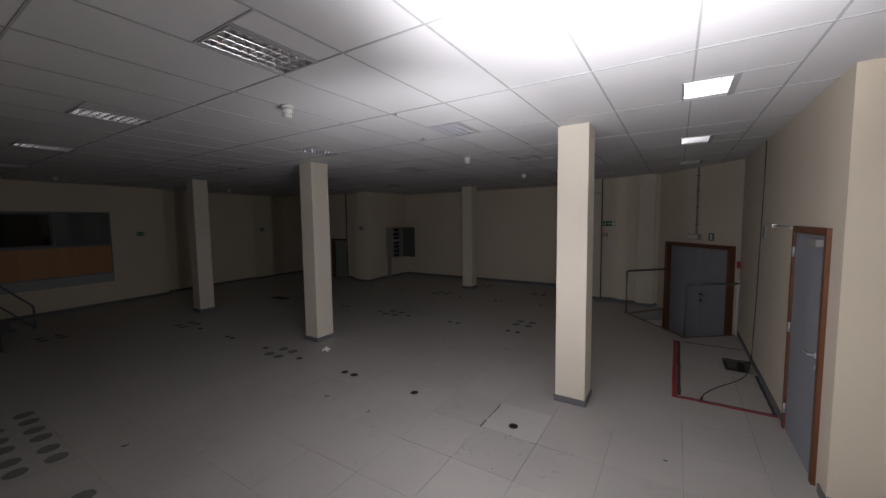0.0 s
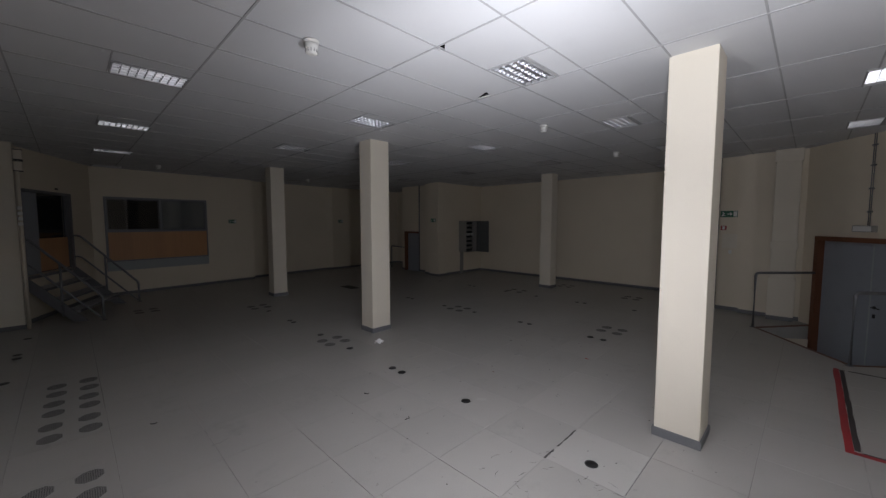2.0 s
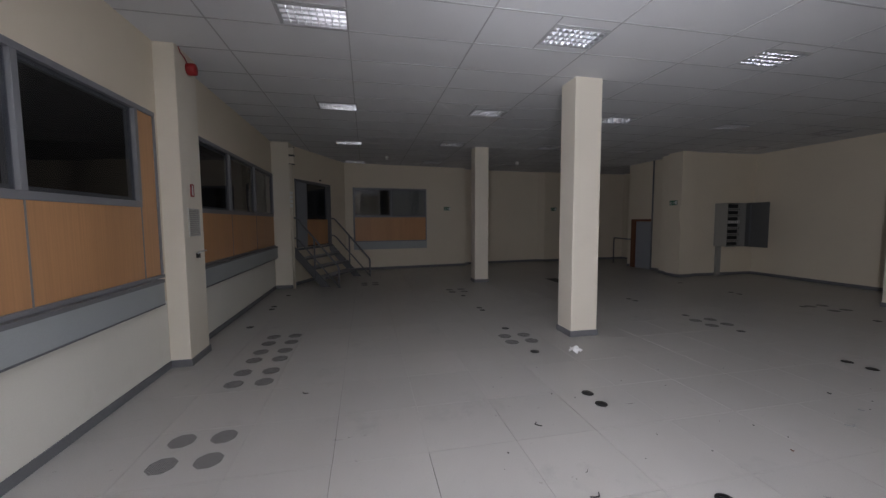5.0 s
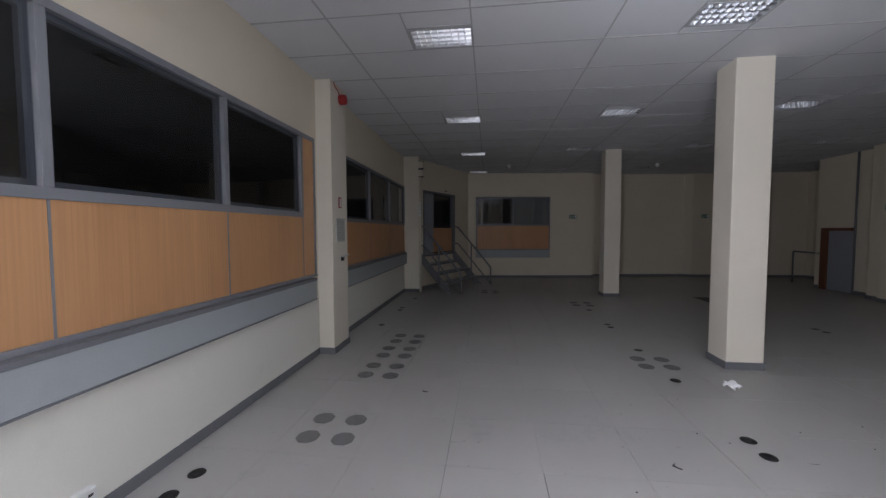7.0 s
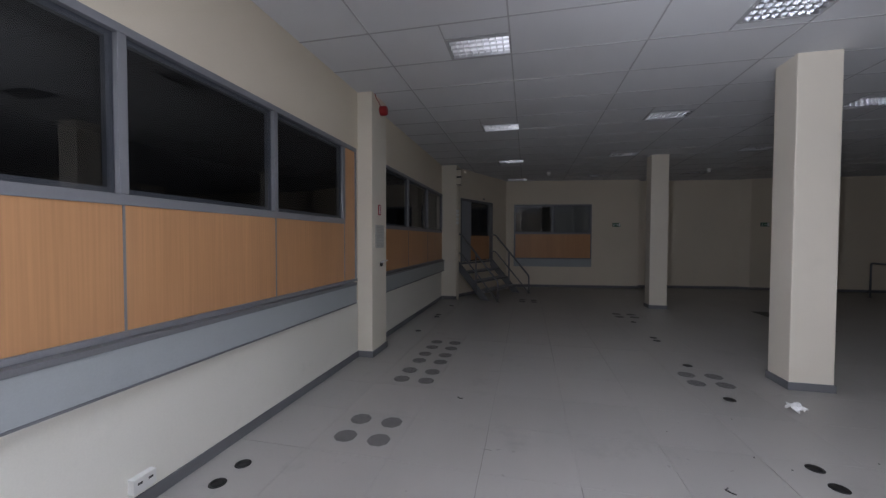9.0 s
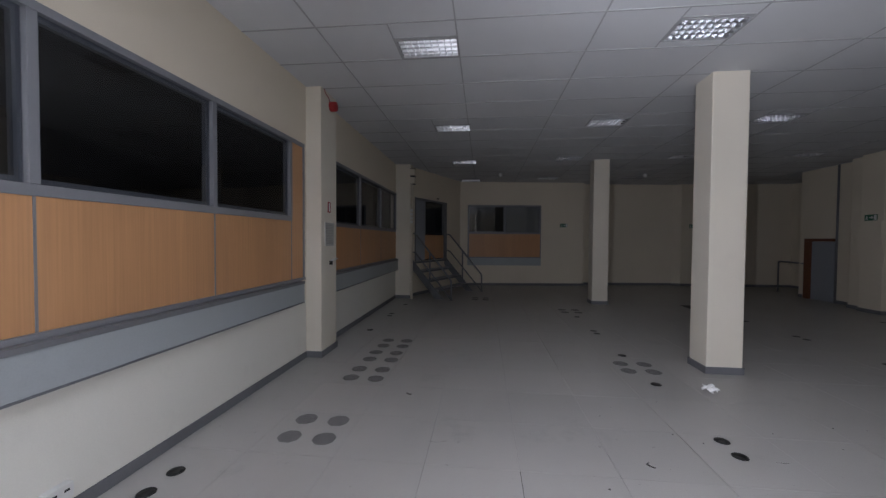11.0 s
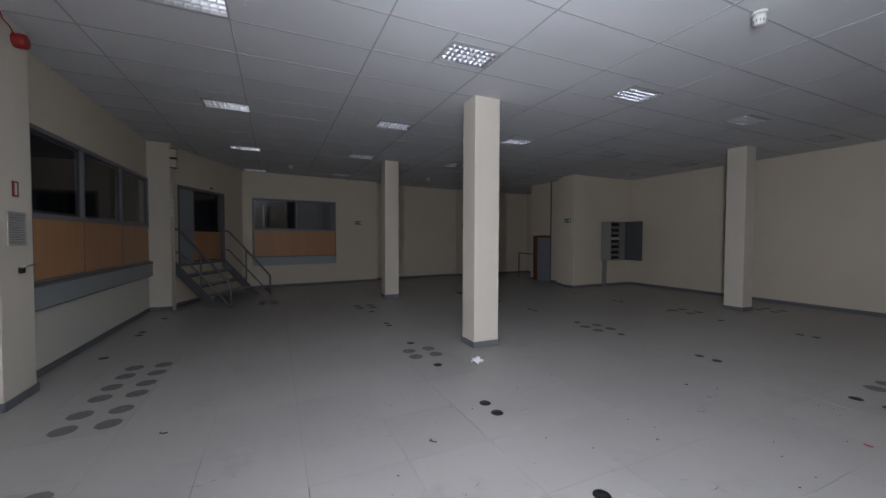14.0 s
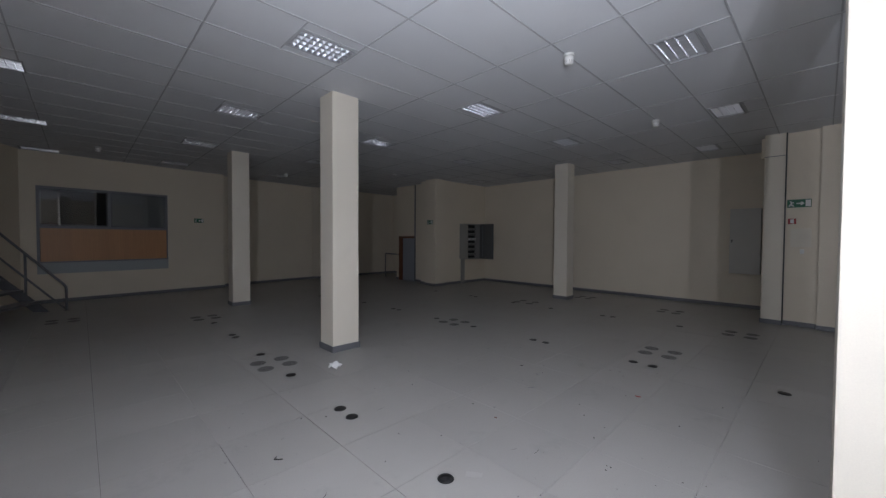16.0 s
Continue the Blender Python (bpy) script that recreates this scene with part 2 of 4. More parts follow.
def bend(a, b, c, r=0.06, n=5):
    """Points of a rounded corner at b between a and c."""
    a, b, c = Vector(a), Vector(b), Vector(c)
    p, q = b + (a - b).normalized() * r, b + (c - b).normalized() * r
    return [tuple((1 - t) ** 2 * p + 2 * t * (1 - t) * b + t * t * q) for t in (i / n for i in range(n + 1))]


def lathe(bm, profile, seg=24, mi=0, cap=True):
    """Turns (radius, z) rows about z."""
    rings = [[bm.verts.new((r * math.cos(2 * math.pi * j / seg), r * math.sin(2 * math.pi * j / seg), z)) for j in range(seg)] for r, z in profile]
    for q, w in zip(rings, rings[1:]):
        for j in range(seg):
            f = bm.faces.new((q[j], q[(j + 1) % seg], w[(j + 1) % seg], w[j]))
            f.material_index, f.smooth = mi, True
    if cap:
        bm.faces.new(rings[0][::-1]).material_index = mi
        bm.faces.new(rings[-1]).material_index = mi
    bmesh.ops.recalc_face_normals(bm, faces=bm.faces)
    return bm


def mesh_of(name, bm, *mats):
    me = bpy.data.meshes.new(name)
    bm.to_mesh(me)
    bm.free()
    for m in mats:
        me.materials.append(m)
    return me


def part(name, bm, material, parent, label=""):
    ob = new(name, mesh_of(name, bm, *(material if isinstance(material, tuple) else (material,))))
    ob.parent = parent
    return tagged(ob, label)


def thing(name, m=None, label="", category="", group="", kind=""):
    ob = new(name)
    ob.empty_display_size = 0.1
    ob.matrix_world = m if m is not None else Matrix()
    return tagged(ob, label, category, group, kind)


def solid(name, bm, material, m=None, label="", category="", group="", kind=""):
    ob = new(name, mesh_of(name, bm, *(material if isinstance(material, tuple) else (material,))))
    if m is not None:
        ob.matrix_world = m
    return tagged(ob, label, category, group, kind)


def clip(poly, a, b, keep_left):
    """The part of a polygon on one side of the line a to b."""
    def side(p):
        s = (b[0] - a[0]) * (p[1] - a[1]) - (b[1] - a[1]) * (p[0] - a[0])
        return s if keep_left else -s
    out = []
    for i, p in enumerate(poly):
        q = poly[(i + 1) % len(poly)]
        sp, sq = side(p), side(q)
        if sp >= 0:
            out.append(p)
        if sp * sq < 0:
            t = sp / (sp - sq)
            out.append((p[0] + t * (q[0] - p[0]), p[1] + t * (q[1] - p[1])))
    return out


def area(poly):
    return 0.5 * sum(p[0] * q[1] - q[0] * p[1] for p, q in zip(poly, poly[1:] + poly[:1]))


def minus(polys, hole):
    """Polygons less a convex counter-clockwise hole."""
    out = []
    for poly in polys:
        rest = poly
        for i, a in enumerate(hole):
            b = hole[(i + 1) % len(hole)]
            off = clip(rest, a, b, False)
            if len(off) > 2 and area(off) > 1e-5:
                out.append(off)
            rest = clip(rest, a, b, True)
            if len(rest) < 3:
                break
    return out


def rect(x0, x1, y0, y1):
    return [(x0, y0), (x1, y0), (x1, y1), (x0, y1)]


# ---------------------------------------------------------------- plan
H = 3.17
LOW = -0.60
THICK = 0.16
PIT = [(-0.67, 9.35), (0.40, 7.95), (1.23, 8.61), (1.27, 8.74), (0.03, 10.25)]
FLOOR_GAP = rect(0.86, 1.22, 6.56, 7.12)
# inner faces of the walls, counter-clockwise: name, corner, (start, end, sill, head) openings of the wall that begins there
PLAN = [
    ("wall_east", (3.5, -1.5), []),
    ("wall_east_return", (3.5, 3.85), []),
    ("wall_service", (1.215, 3.85), [(0.24, 1.24, -0.61, 2.05)]),
    ("wall_diagonal", (1.215, 8.73), [(0.10, 1.84, -0.61, 1.60)]),
    ("wall_north_1", (-0.14, 10.45), []),
    ("wall_north_2", (-1.04, 10.50), []),
    ("wall_north_3", (-1.045, 10.62), []),
    ("wall_north_return", (-1.70, 10.66), []),
    ("wall_north", (-1.70, 12.1), []),
    ("wall_cabinet", (-9.05, 12.1), []),
    ("wall_core", (-9.05, 10.15), [(1.39, 2.15, -0.61, 1.49)]),
    ("wall_core_return", (-11.4, 10.15), []),
    ("wall_north_far", (-11.4, 11.5), []),
    ("wall_west_1", (-13.45, 11.5), []),
    ("wall_west_2", (-13.30, 8.22), []),
    ("wall_west_3", (-13.42, 8.0), []),
    ("wall_west_step", (-13.08, 5.22), []),
    ("wall_west_4", (-12.82, 5.15), [(1.32, 3.58, 0.62, 2.47)]),
    ("wall_stair", (-12.36, 1.37), [(0.86, 2.50, 0.85, 2.45)]),
    ("wall_stair_return", (-10.0, 0.35), []),
    ("wall_south", (-9.98, 0.0), [(0.21, 4.05, 0.93, 2.49), (4.92, 9.28, 0.93, 2.49)]),
    ("wall_entrance", (-0.60, 0.0), []),
    ("wall_entrance_back", (-0.60, -1.5), []),
]


def wall_frame(p, q):
    """Along the wall, outwards, up."""
    d = (Vector(q) - Vector(p)).normalized()
    return Matrix(((d.x, d.y, 0, p[0]), (d.y, -d.x, 0, p[1]), (0, 0, -1, 0), (0, 0, 0, 1))) @ Matrix.Diagonal((1, 1, -1, 1))


WALLS = {}
for i, (name, p, holes) in enumerate(PLAN):
    q, o = PLAN[(i + 1) % len(PLAN)][1], PLAN[i - 1][1]
    a, b = Vector(p) - Vector(o), Vector(q) - Vector(p)
    length = b.length
    turn = math.degrees(a.angle_signed(b))
    start = THICK if turn > 60 and a.length > 0.4 else 0.0
    # butt against a wall that runs on at the far end
    c = Vector(PLAN[(i + 2) % len(PLAN)][1]) - Vector(q)
    m = wall_frame(p, q)
    WALLS[name] = (m, length)
    bm = bmesh.new()
    x = start
    for s0, s1, z0, z1 in sorted(holes):
        if s0 > x:
            box(bm, x, s0, 0, THICK, LOW - 0.05, H + 0.3)
        if z0 > LOW:
            box(bm, s0, s1, 0, THICK, LOW - 0.05, z0)
        box(bm, s0, s1, 0, THICK, z1, H + 0.3)
        x = s1
    box(bm, x, length, 0, THICK, LOW - 0.05, H + 0.3)
    bmesh.ops.recalc_face_normals(bm, faces=bm.faces)
    ob = solid(name, bm, WALL, None, "cream painted plaster wall, scuffed, with grey skirting", "wall", kind="structure")
    bm2 = bmesh.new()
    bm2.from_mesh(ob.data)
    bmesh.ops.transform(bm2, matrix=m, verts=bm2.verts)
    bmesh.ops.recalc_face_normals(bm2, faces=bm2.faces)
    bm2.to_mesh(ob.data)
    bm2.free()
    # skirting, left out in front of openings that reach the floor
    runs, x = [], 0.0
    for s0, s1, z0, z1 in sorted(holes):
        if z0 < 0.05:
            runs.append((x, s0 - 0.08))
            x = s1 + 0.08
    runs.append((x, length))
    if name in ("wall_entrance", "wall_entrance_back", "wall_diagonal"):
        runs = []
    bm = bmesh.new()
    for s0, s1 in runs:
        if s1 - s0 > 0.05:
            box(bm, s0 + 0.001, s1 - 0.001, -0.012, -0.0005, 0.001, 0.075, bevel=0.003)
    if runs:
        bmesh.ops.transform(bm, matrix=m, verts=bm.verts)
        bmesh.ops.recalc_face_normals(bm, faces=bm.faces)
        part("baseboard", bm, SKIRT, ob, "dark grey vinyl skirting")
    else:
        bm.free()


# ---------------------------------------------------------------- ground slab, roof slab, rooms behind
bm = bmesh.new()
box(bm, -15, 5, -7, 14, LOW - 0.12, LOW)
solid("ground", bm, SLAB, None, "bare grey concrete slab below the raised floor", "slab", kind="structure")
# soffit behind the ceiling gaps; the void's shade is put into its colour
bm = bmesh.new()
box(bm, -15, 5, -7, 14, H + 0.32, H + 0.45)
solid("roof_slab", bm, VOID_SHADE, None, "concrete soffit above the suspended ceiling, painted near-black as the unlit void", "slab", kind="structure")


# Closing rooms added behind glass and doors; their darkness is in the wall colour.
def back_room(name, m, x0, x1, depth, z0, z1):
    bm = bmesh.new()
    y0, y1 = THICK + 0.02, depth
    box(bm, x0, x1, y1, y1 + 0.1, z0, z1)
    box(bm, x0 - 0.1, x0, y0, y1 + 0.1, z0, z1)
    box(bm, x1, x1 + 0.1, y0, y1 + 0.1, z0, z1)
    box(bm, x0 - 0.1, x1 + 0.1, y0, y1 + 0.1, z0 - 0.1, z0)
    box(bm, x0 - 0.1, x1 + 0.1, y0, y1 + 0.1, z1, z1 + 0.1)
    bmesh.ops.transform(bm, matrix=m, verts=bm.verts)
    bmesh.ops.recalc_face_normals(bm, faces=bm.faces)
    solid(name, bm, BACKROOM_SHADE, None, "closed room behind the partition, its unlit darkness painted as near-black walls", "room", kind="structure")


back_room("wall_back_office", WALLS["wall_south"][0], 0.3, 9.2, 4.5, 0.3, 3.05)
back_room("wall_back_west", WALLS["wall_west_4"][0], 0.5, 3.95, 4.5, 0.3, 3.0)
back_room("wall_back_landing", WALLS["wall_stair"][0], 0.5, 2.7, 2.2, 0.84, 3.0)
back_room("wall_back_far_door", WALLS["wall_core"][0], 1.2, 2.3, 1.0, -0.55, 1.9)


# ---------------------------------------------------------------- ceiling
CELL_X, CELL_Y = 0.61, 1.17
CX0, CY0 = -0.93, 1.83
LIGHTS_X = (0.39, -1.95, -4.31, -6.79, -9.27, -11.88)
LIGHTS_Y = (1.55, 3.90, 6.25, 8.62, 11.02)
LIGHT_W, LIGHT_L = 0.335, 0.56
lights = [(x, y) for x in LIGHTS_X for y in LIGHTS_Y if not (x > 0 and (y < 3 or y > 9)) and not (x == -1.95 and y > 9)]
lights = [(x, y) for x, y in lights if not (x < -9 and y > 10 and x > -11)] + [(-2.59, 10.9), (-8.38, 11.1)]
# the row along the office windows sits a little further on
lights = [(x, y) for x, y in lights if not (y == 1.55 and x < -4)] + [(-4.405, 1.555), (-6.89, 1.58), (-9.50, 1.63), (-12.12, 1.69)]
bm = bmesh.new()
light_holes = [rect(x - LIGHT_W / 2, x + LIGHT_W / 2, y - LIGHT_L / 2, y + LIGHT_L / 2) for x, y in lights]
GAPS = [[(-2.21, 3.007), (-2.07, 3.007), (-2.17, 3.105)], [(-2.75, 4.162), (-2.50, 4.05), (-2.53, 4.162)], [(-3.0, 4.20), (-2.97, 4.20), (-2.97, 4.22)]]
T = 0.0065
for i in range(-22, 8):
    for j in range(-4, 10):
        x0, y0 = CX0 + i * CELL_X, CY0 + j * CELL_Y
        cx, cy = x0 + CELL_X / 2, y0 + CELL_Y / 2
        if cx < -14.2 or cx > 3.9 or cy > 12.7 or cy < -2 or (cx > 1.9 and cy > 4.7):
            continue
        r = random.Random(i * 97 + j)
        polys = [rect(x0 + T, x0 + CELL_X - T, y0 + T, y0 + CELL_Y - T)]
        for hole in light_holes + GAPS:
            if any(x0 - 0.1 < px < x0 + CELL_X + 0.1 and y0 - 0.1 < py < y0 + CELL_Y + 0.1 for px, py in hole):
                polys = minus(polys, hole)
        dz = r.uniform(0.003, 0.006)
        for poly in polys:
            prism(bm, poly, H + dz, H + dz + 0.015, 0)
for i in range(-22, 9):
    x = CX0 + i * CELL_X
    if x > -14.3 and x < 3.9:
        pieces = [rect(x - T, x + T, -2, 12.7)]
        for hole in light_holes:
            if hole[0][0] < x + T and hole[1][0] > x - T:
                pieces = minus(pieces, hole)
        for q in pieces:
            prism(bm, q, H, H + 0.012, 1)
for j in range(-4, 11):
    y = CY0 + j * CELL_Y
    if y > -2 and y < 12.7:
        pieces = [rect(-14.3, 3.9, y - T, y + T)]
        for hole in light_holes:
            if hole[0][1] < y + T and hole[2][1] > y - T:
                pieces = minus(pieces, hole)
        for q in pieces:
            prism(bm, q, H - 0.0008, H + 0.011, 1)
# each light has a filler board beside it, cut off by a joint and a broad flange
for x, y in lights:
    xa, xb, ya, yb = x - LIGHT_W / 2, x + LIGHT_W / 2, y - LIGHT_L / 2, y + LIGHT_L / 2
    far = CX0 + math.floor((xa + 0.12 - CX0) / CELL_X) * CELL_X
    prism(bm, rect(min(xa, far), far + CELL_X - T, ya - 0.012, ya - 0.001), H - 0.0004, H + 0.010, 1)
    prism(bm, rect(xb + 0.001, xb + 0.03, ya, yb), H - 0.0002, H + 0.010, 1)
solid("ceiling", bm, (CEIL, TBAR), None, "suspended ceiling of white boards in a grey grid", "ceiling", kind="structure")


# ---------------------------------------------------------------- columns and pilasters
def column(x0, x1, y0, y1, name="column", label="square cream painted concrete column with grey skirting", paint=None):
    root = thing(name, pose((x0 + x1) / 2, (y0 + y1) / 2, 0), label, "column", "columns", "structure")
    a, b = (x1 - x0) / 2, (y1 - y0) / 2
    bm = bmesh.new()
    box(bm, -a, a, -b, b, -0.02, H + 0.02, bevel=0.012)
    part("shaft", bm, paint or COLUMN, root)
    bm = bmesh.new()
    for s0, s1, t0, t1 in ((-a - 0.012, a + 0.012, -b - 0.012, -b - 0.0005), (-a - 0.012, a + 0.012, b + 0.0005, b + 0.012), (-a - 0.012, -a - 0.0005, -b, b), (a + 0.0005, a + 0.012, -b, b)):
        box(bm, s0, s1, t0, t1, 0.001, 0.075)
    part("baseboard", bm, SKIRT, root, "dark grey vinyl skirting")
    return root


column(-0.945, -0.61, 4.455, 4.80)
column(-5.475, -5.15, 4.44, 4.80)
column(-9.74, -9.42, 4.47, 4.80)
column(-5.485, -5.15, 10.34, 10.66)
column(-5.585, -5.132, -0.02, 0.185, "pilaster", "cream painted wall pilaster with grey skirting")
column(-9.97, -9.62, -0.02, 0.36, "pilaster", "cream painted wall pilaster with grey skirting")
column(-9.43, -8.98, 9.74, 10.14, "pilaster", "cream painted wall pilaster with a skewed casing", WALL)
column(-9.80, -9.50, 9.88, 10.14, "pilaster", "narrow cream painted wall pilaster", WALL)
column(-0.575, -0.225, 10.28, 10.455, "pilaster", "cream painted wall pilaster with grey skirting")
column(-1.72, -1.45, 10.56, 10.65, "pilaster", "cream boxed pipe casing with a dark joint")

# ---------------------------------------------------------------- lamp fittings
def ceiling_light():
    root = thing("ceiling_light", Matrix(), "unlit recessed louvre light in the suspended ceiling", "ceiling light", "ceiling lights")
    a, b = LIGHT_W / 2 - 0.002, LIGHT_L / 2 - 0.002
    bm = bmesh.new()
    w = 0.012
    box(bm, -a, a, -b, -b + w, -0.004, 0.07)
    box(bm, -a, a, b - w, b, -0.004, 0.07)
    box(bm, -a, -a + w, -b + w, b - w, -0.004, 0.07)
    box(bm, a - w, a, -b + w, b - w, -0.004, 0.07)
    part("frame", bm, TBAR, root, "grey steel rim")
    n = 4
    pitch = 2 * (a - w) / n
    for k in range(n):
        xc = -a + w + (k + 0.5) * pitch
        bm = bmesh.new()
        rows = []
        for q in range(11):
            u = -1 + 2 * q / 10
            rows.append([bm.verts.new((xc + u * (pitch / 2 - 0.0005), y, 0.012 + 0.048 * (1 - u * u))) for y in (-b + w, b - w)])
        for p0, p1 in zip(rows, rows[1:]):
            bm.faces.new((p0[0], p0[1], p1[1], p1[0])).smooth = True
        part("reflector", bm, ALU, root, "mirrored reflector trough")
    # double parabolic louvre: curved long blades and curved cross blades
    def curved(length_axis, at, lo, hi, wide):
        bm = bmesh.new()
        steps = [(0.0007 + wide * (q / 5) ** 1.8, 0.002 + 0.042 * q / 5) for q in range(6)]
        line = [(-o, z) for o, z in steps[::-1]] + list(steps)
        rows = [[bm.verts.new((at + o, e, z) if length_axis == "y" else (e, at + o, z)) for o, z in line] for e in (lo, hi)]
        for q in range(len(line) - 1):
            bm.faces.new((rows[0][q], rows[0][q + 1], rows[1][q + 1], rows[1][q])).smooth = q != 5
        bmesh.ops.recalc_face_normals(bm, faces=bm.faces)
        return bm
    for k in range(n + 1):
        x = min(max(-a + w + k * pitch, -a + w + 0.001), a - w - 0.001)
        part("blade", curved("y", x, -b + w, b - w, 0.013), BLADE, root, "mirror-finish long blade")
    for k in range(1, 9):
        part("cross_blade", curved("x", -b + w + k * 2 * (b - w) / 9, -a + w + 0.001, a - w - 0.001, 0.015), LAMELLA, root, "mirror-finish cross blade")
    for k in range(n):
        x = -a + w + (k + 0.5) * pitch
        bm = bmesh.new()
        tube(bm, ((x, -b + w + 0.01, 0.05), (x, b - w - 0.01, 0.05)), 0.008, 8)
        part("tube", bm, WHITE, root, "unlit fluorescent tube")
    return root


first = ceiling_light()
first.matrix_world = pose(lights[0][0], lights[0][1], H)
for x, y in lights[1:]:
    copy_thing(first, pose(x, y, H))


def smoke_detector():
    root = thing("smoke_detector", Matrix(), "white smoke detector on the ceiling", "smoke detector", "smoke detectors")
    bm = bmesh.new()
    lathe(bm, [(0.052, -0.022), (0.054, -0.004), (0.05, 0.0)])
    part("base", bm, WHITE, root)
    bm = bmesh.new()
    lathe(bm, [(0.018, -0.1), (0.037, -0.096), (0.042, -0.075), (0.046, -0.055), (0.048, -0.023)])
    part("head", bm, WHITE, root)
    for k in range(12):
        t = 2 * math.pi * k / 12
        bm = bmesh.new()
        box(bm, 0.041, 0.0455, -0.0028, 0.0028, -0.088, -0.064, m=pose(0, 0, 0, 0, 0, math.degrees(t)))
        part("slot", bm, MESH_GREY, root, "grey sensing slot")
    return root


spots = [(-2.73, 2.28), (-2.73, 5.62), (-2.76, 8.36), (-10.98, 2.52), (-11.3, 6.3)]
first = smoke_detector()
first.matrix_world = pose(*spots[0], H)
for x, y in spots[1:]:
    copy_thing(first, pose(x, y, H))


# ---------------------------------------------------------------- partition windows
def room_side(bm):
    """Only the face of a pane towards the hall reflects; the rest lets light through."""
    bm.faces.ensure_lookup_table()
    for f in bm.faces:
        f.material_index = 1
    min(bm.faces, key=lambda f: f.calc_center_median().y).material_index = 0


def glazing(name, wall, s0, s1, z0, z1, rail, mullions, label, panes_to=None, wood_splits=(), sill_band=None, light_pane=None):
    """Wood panels below, glass above, grey bars round them; s runs along the wall."""
    m, _ = WALLS[wall]
    root = thing(name, m, label, "window", kind="structure")
    f = 0.045
    end = panes_to if panes_to is not None else s0
    bm = bmesh.new()
    box(bm, s0, s1, -0.02, 0.05, z1 - f, z1, bevel=0.004)
    box(bm, s0, s1, -0.03, 0.05, z0, z0 + 0.03, bevel=0.004)
    box(bm, s0, s0 + f * 0.5, -0.02, 0.05, z0 + 0.03, z1 - f, bevel=0.004)
    box(bm, s1 - f, s1, -0.02, 0.05, z0 + 0.03, z1 - f, bevel=0.004)
    part("window_frame", bm, FRAME, root)
    bm = bmesh.new()
    box(bm, end, s1 - f, -0.015, 0.05, rail - 0.025, rail + 0.03, bevel=0.004)
    part("rail", bm, FRAME, root)
    bars = sorted([end + f / 2] + list(mullions))
    for s in bars:
        bm = bmesh.new()
        box(bm, s - f / 2, s + f / 2, -0.018, 0.05, rail + 0.03, z1 - f, bevel=0.004)
        part("mullion", bm, FRAME, root)
    cuts = bars + [s1 - f / 2]
    for k, (a, b) in enumerate(zip(cuts, cuts[1:])):
        bm = bmesh.new()
        box(bm, a + f / 2, b - f / 2, 0.012, 0.018, rail + 0.03, z1 - f)
        room_side(bm)
        ob = part("pane", bm, (GLASS, CLEAR), root, "dark reflecting glass pane")
        ob.visible_shadow = False
        bm = bmesh.new()
        w = 0.03
        box(bm, a + f / 2, a + f / 2 + w, 0.02, 0.05, rail + 0.03, z1 - f)
        box(bm, b - f / 2 - w, b - f / 2, 0.02, 0.05, rail + 0.03, z1 - f)
        box(bm, a + f / 2 + w, b - f / 2 - w, 0.02, 0.05, z1 - f - 0.03, z1 - f)
        box(bm, a + f / 2 + w, b - f / 2 - w, 0.02, 0.05, rail + 0.03, rail + 0.06)
        part("bead", bm, FRAME, root)
        if light_pane == k:
            bm = bmesh.new()
            box(bm, a + f / 2 + w, b - f / 2 - w, 0.055, 0.06, rail + 0.06, z1 - f - 0.03)
            part("blind", bm, CAB, root, "grey blind behind the glass")
    cuts = [s0 + f * 0.5] + sorted(wood_splits) + [s1 - f]
    low = z0 + 0.03
    for a, b in zip(cuts, cuts[1:]):
        bm = bmesh.new()
        top = z1 - f if b <= end + 0.03 else rail - 0.025
        box(bm, a + 0.006, b - 0.006, -0.008, 0.03, low, top, bevel=0.003)
        part("panel", bm, BEECH, root, "beech veneer panel")
    for s in wood_splits:
        bm = bmesh.new()
        box(bm, s - 0.0059, s + 0.0059, -0.011, 0.03, low, rail - 0.026 if s > end + 0.05 else z1 - f)
        part("joint_strip", bm, FRAME, root, "grey joint strip")
    # hidden backing in the same painted darkness as the rooms behind
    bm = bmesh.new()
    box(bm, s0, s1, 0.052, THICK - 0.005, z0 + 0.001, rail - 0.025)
    part("backing", bm, BACKROOM_SHADE, root)
    return root


# along wall_south s = x + 9.98
def s_of(x):
    return x + 9.98


glazing("window_1", "wall_south", s_of(-5.06), s_of(-0.70), 0.93, 2.49, 1.62, [s_of(-3.625), s_of(-2.465), s_of(-1.25)], "grey framed office partition with dark glass over beech panels", s_of(-4.79), [s_of(-4.78), s_of(-3.625), s_of(-2.465), s_of(-1.25)])
glazing("window_2", "wall_south", s_of(-9.77), s_of(-5.93), 0.93, 2.49, 1.60, [s_of(-8.32), s_of(-7.06)], "grey framed office partition with dark glass over beech panels", s_of(-9.66), [s_of(-9.65), s_of(-8.32), s_of(-7.06)])
glazing("window_3", "wall_west_4", 1.32, 3.58, 0.85, 2.47, 1.61, [2.43], "grey framed partition with dark glass over a beech panel", 1.32, [], light_pane=0)


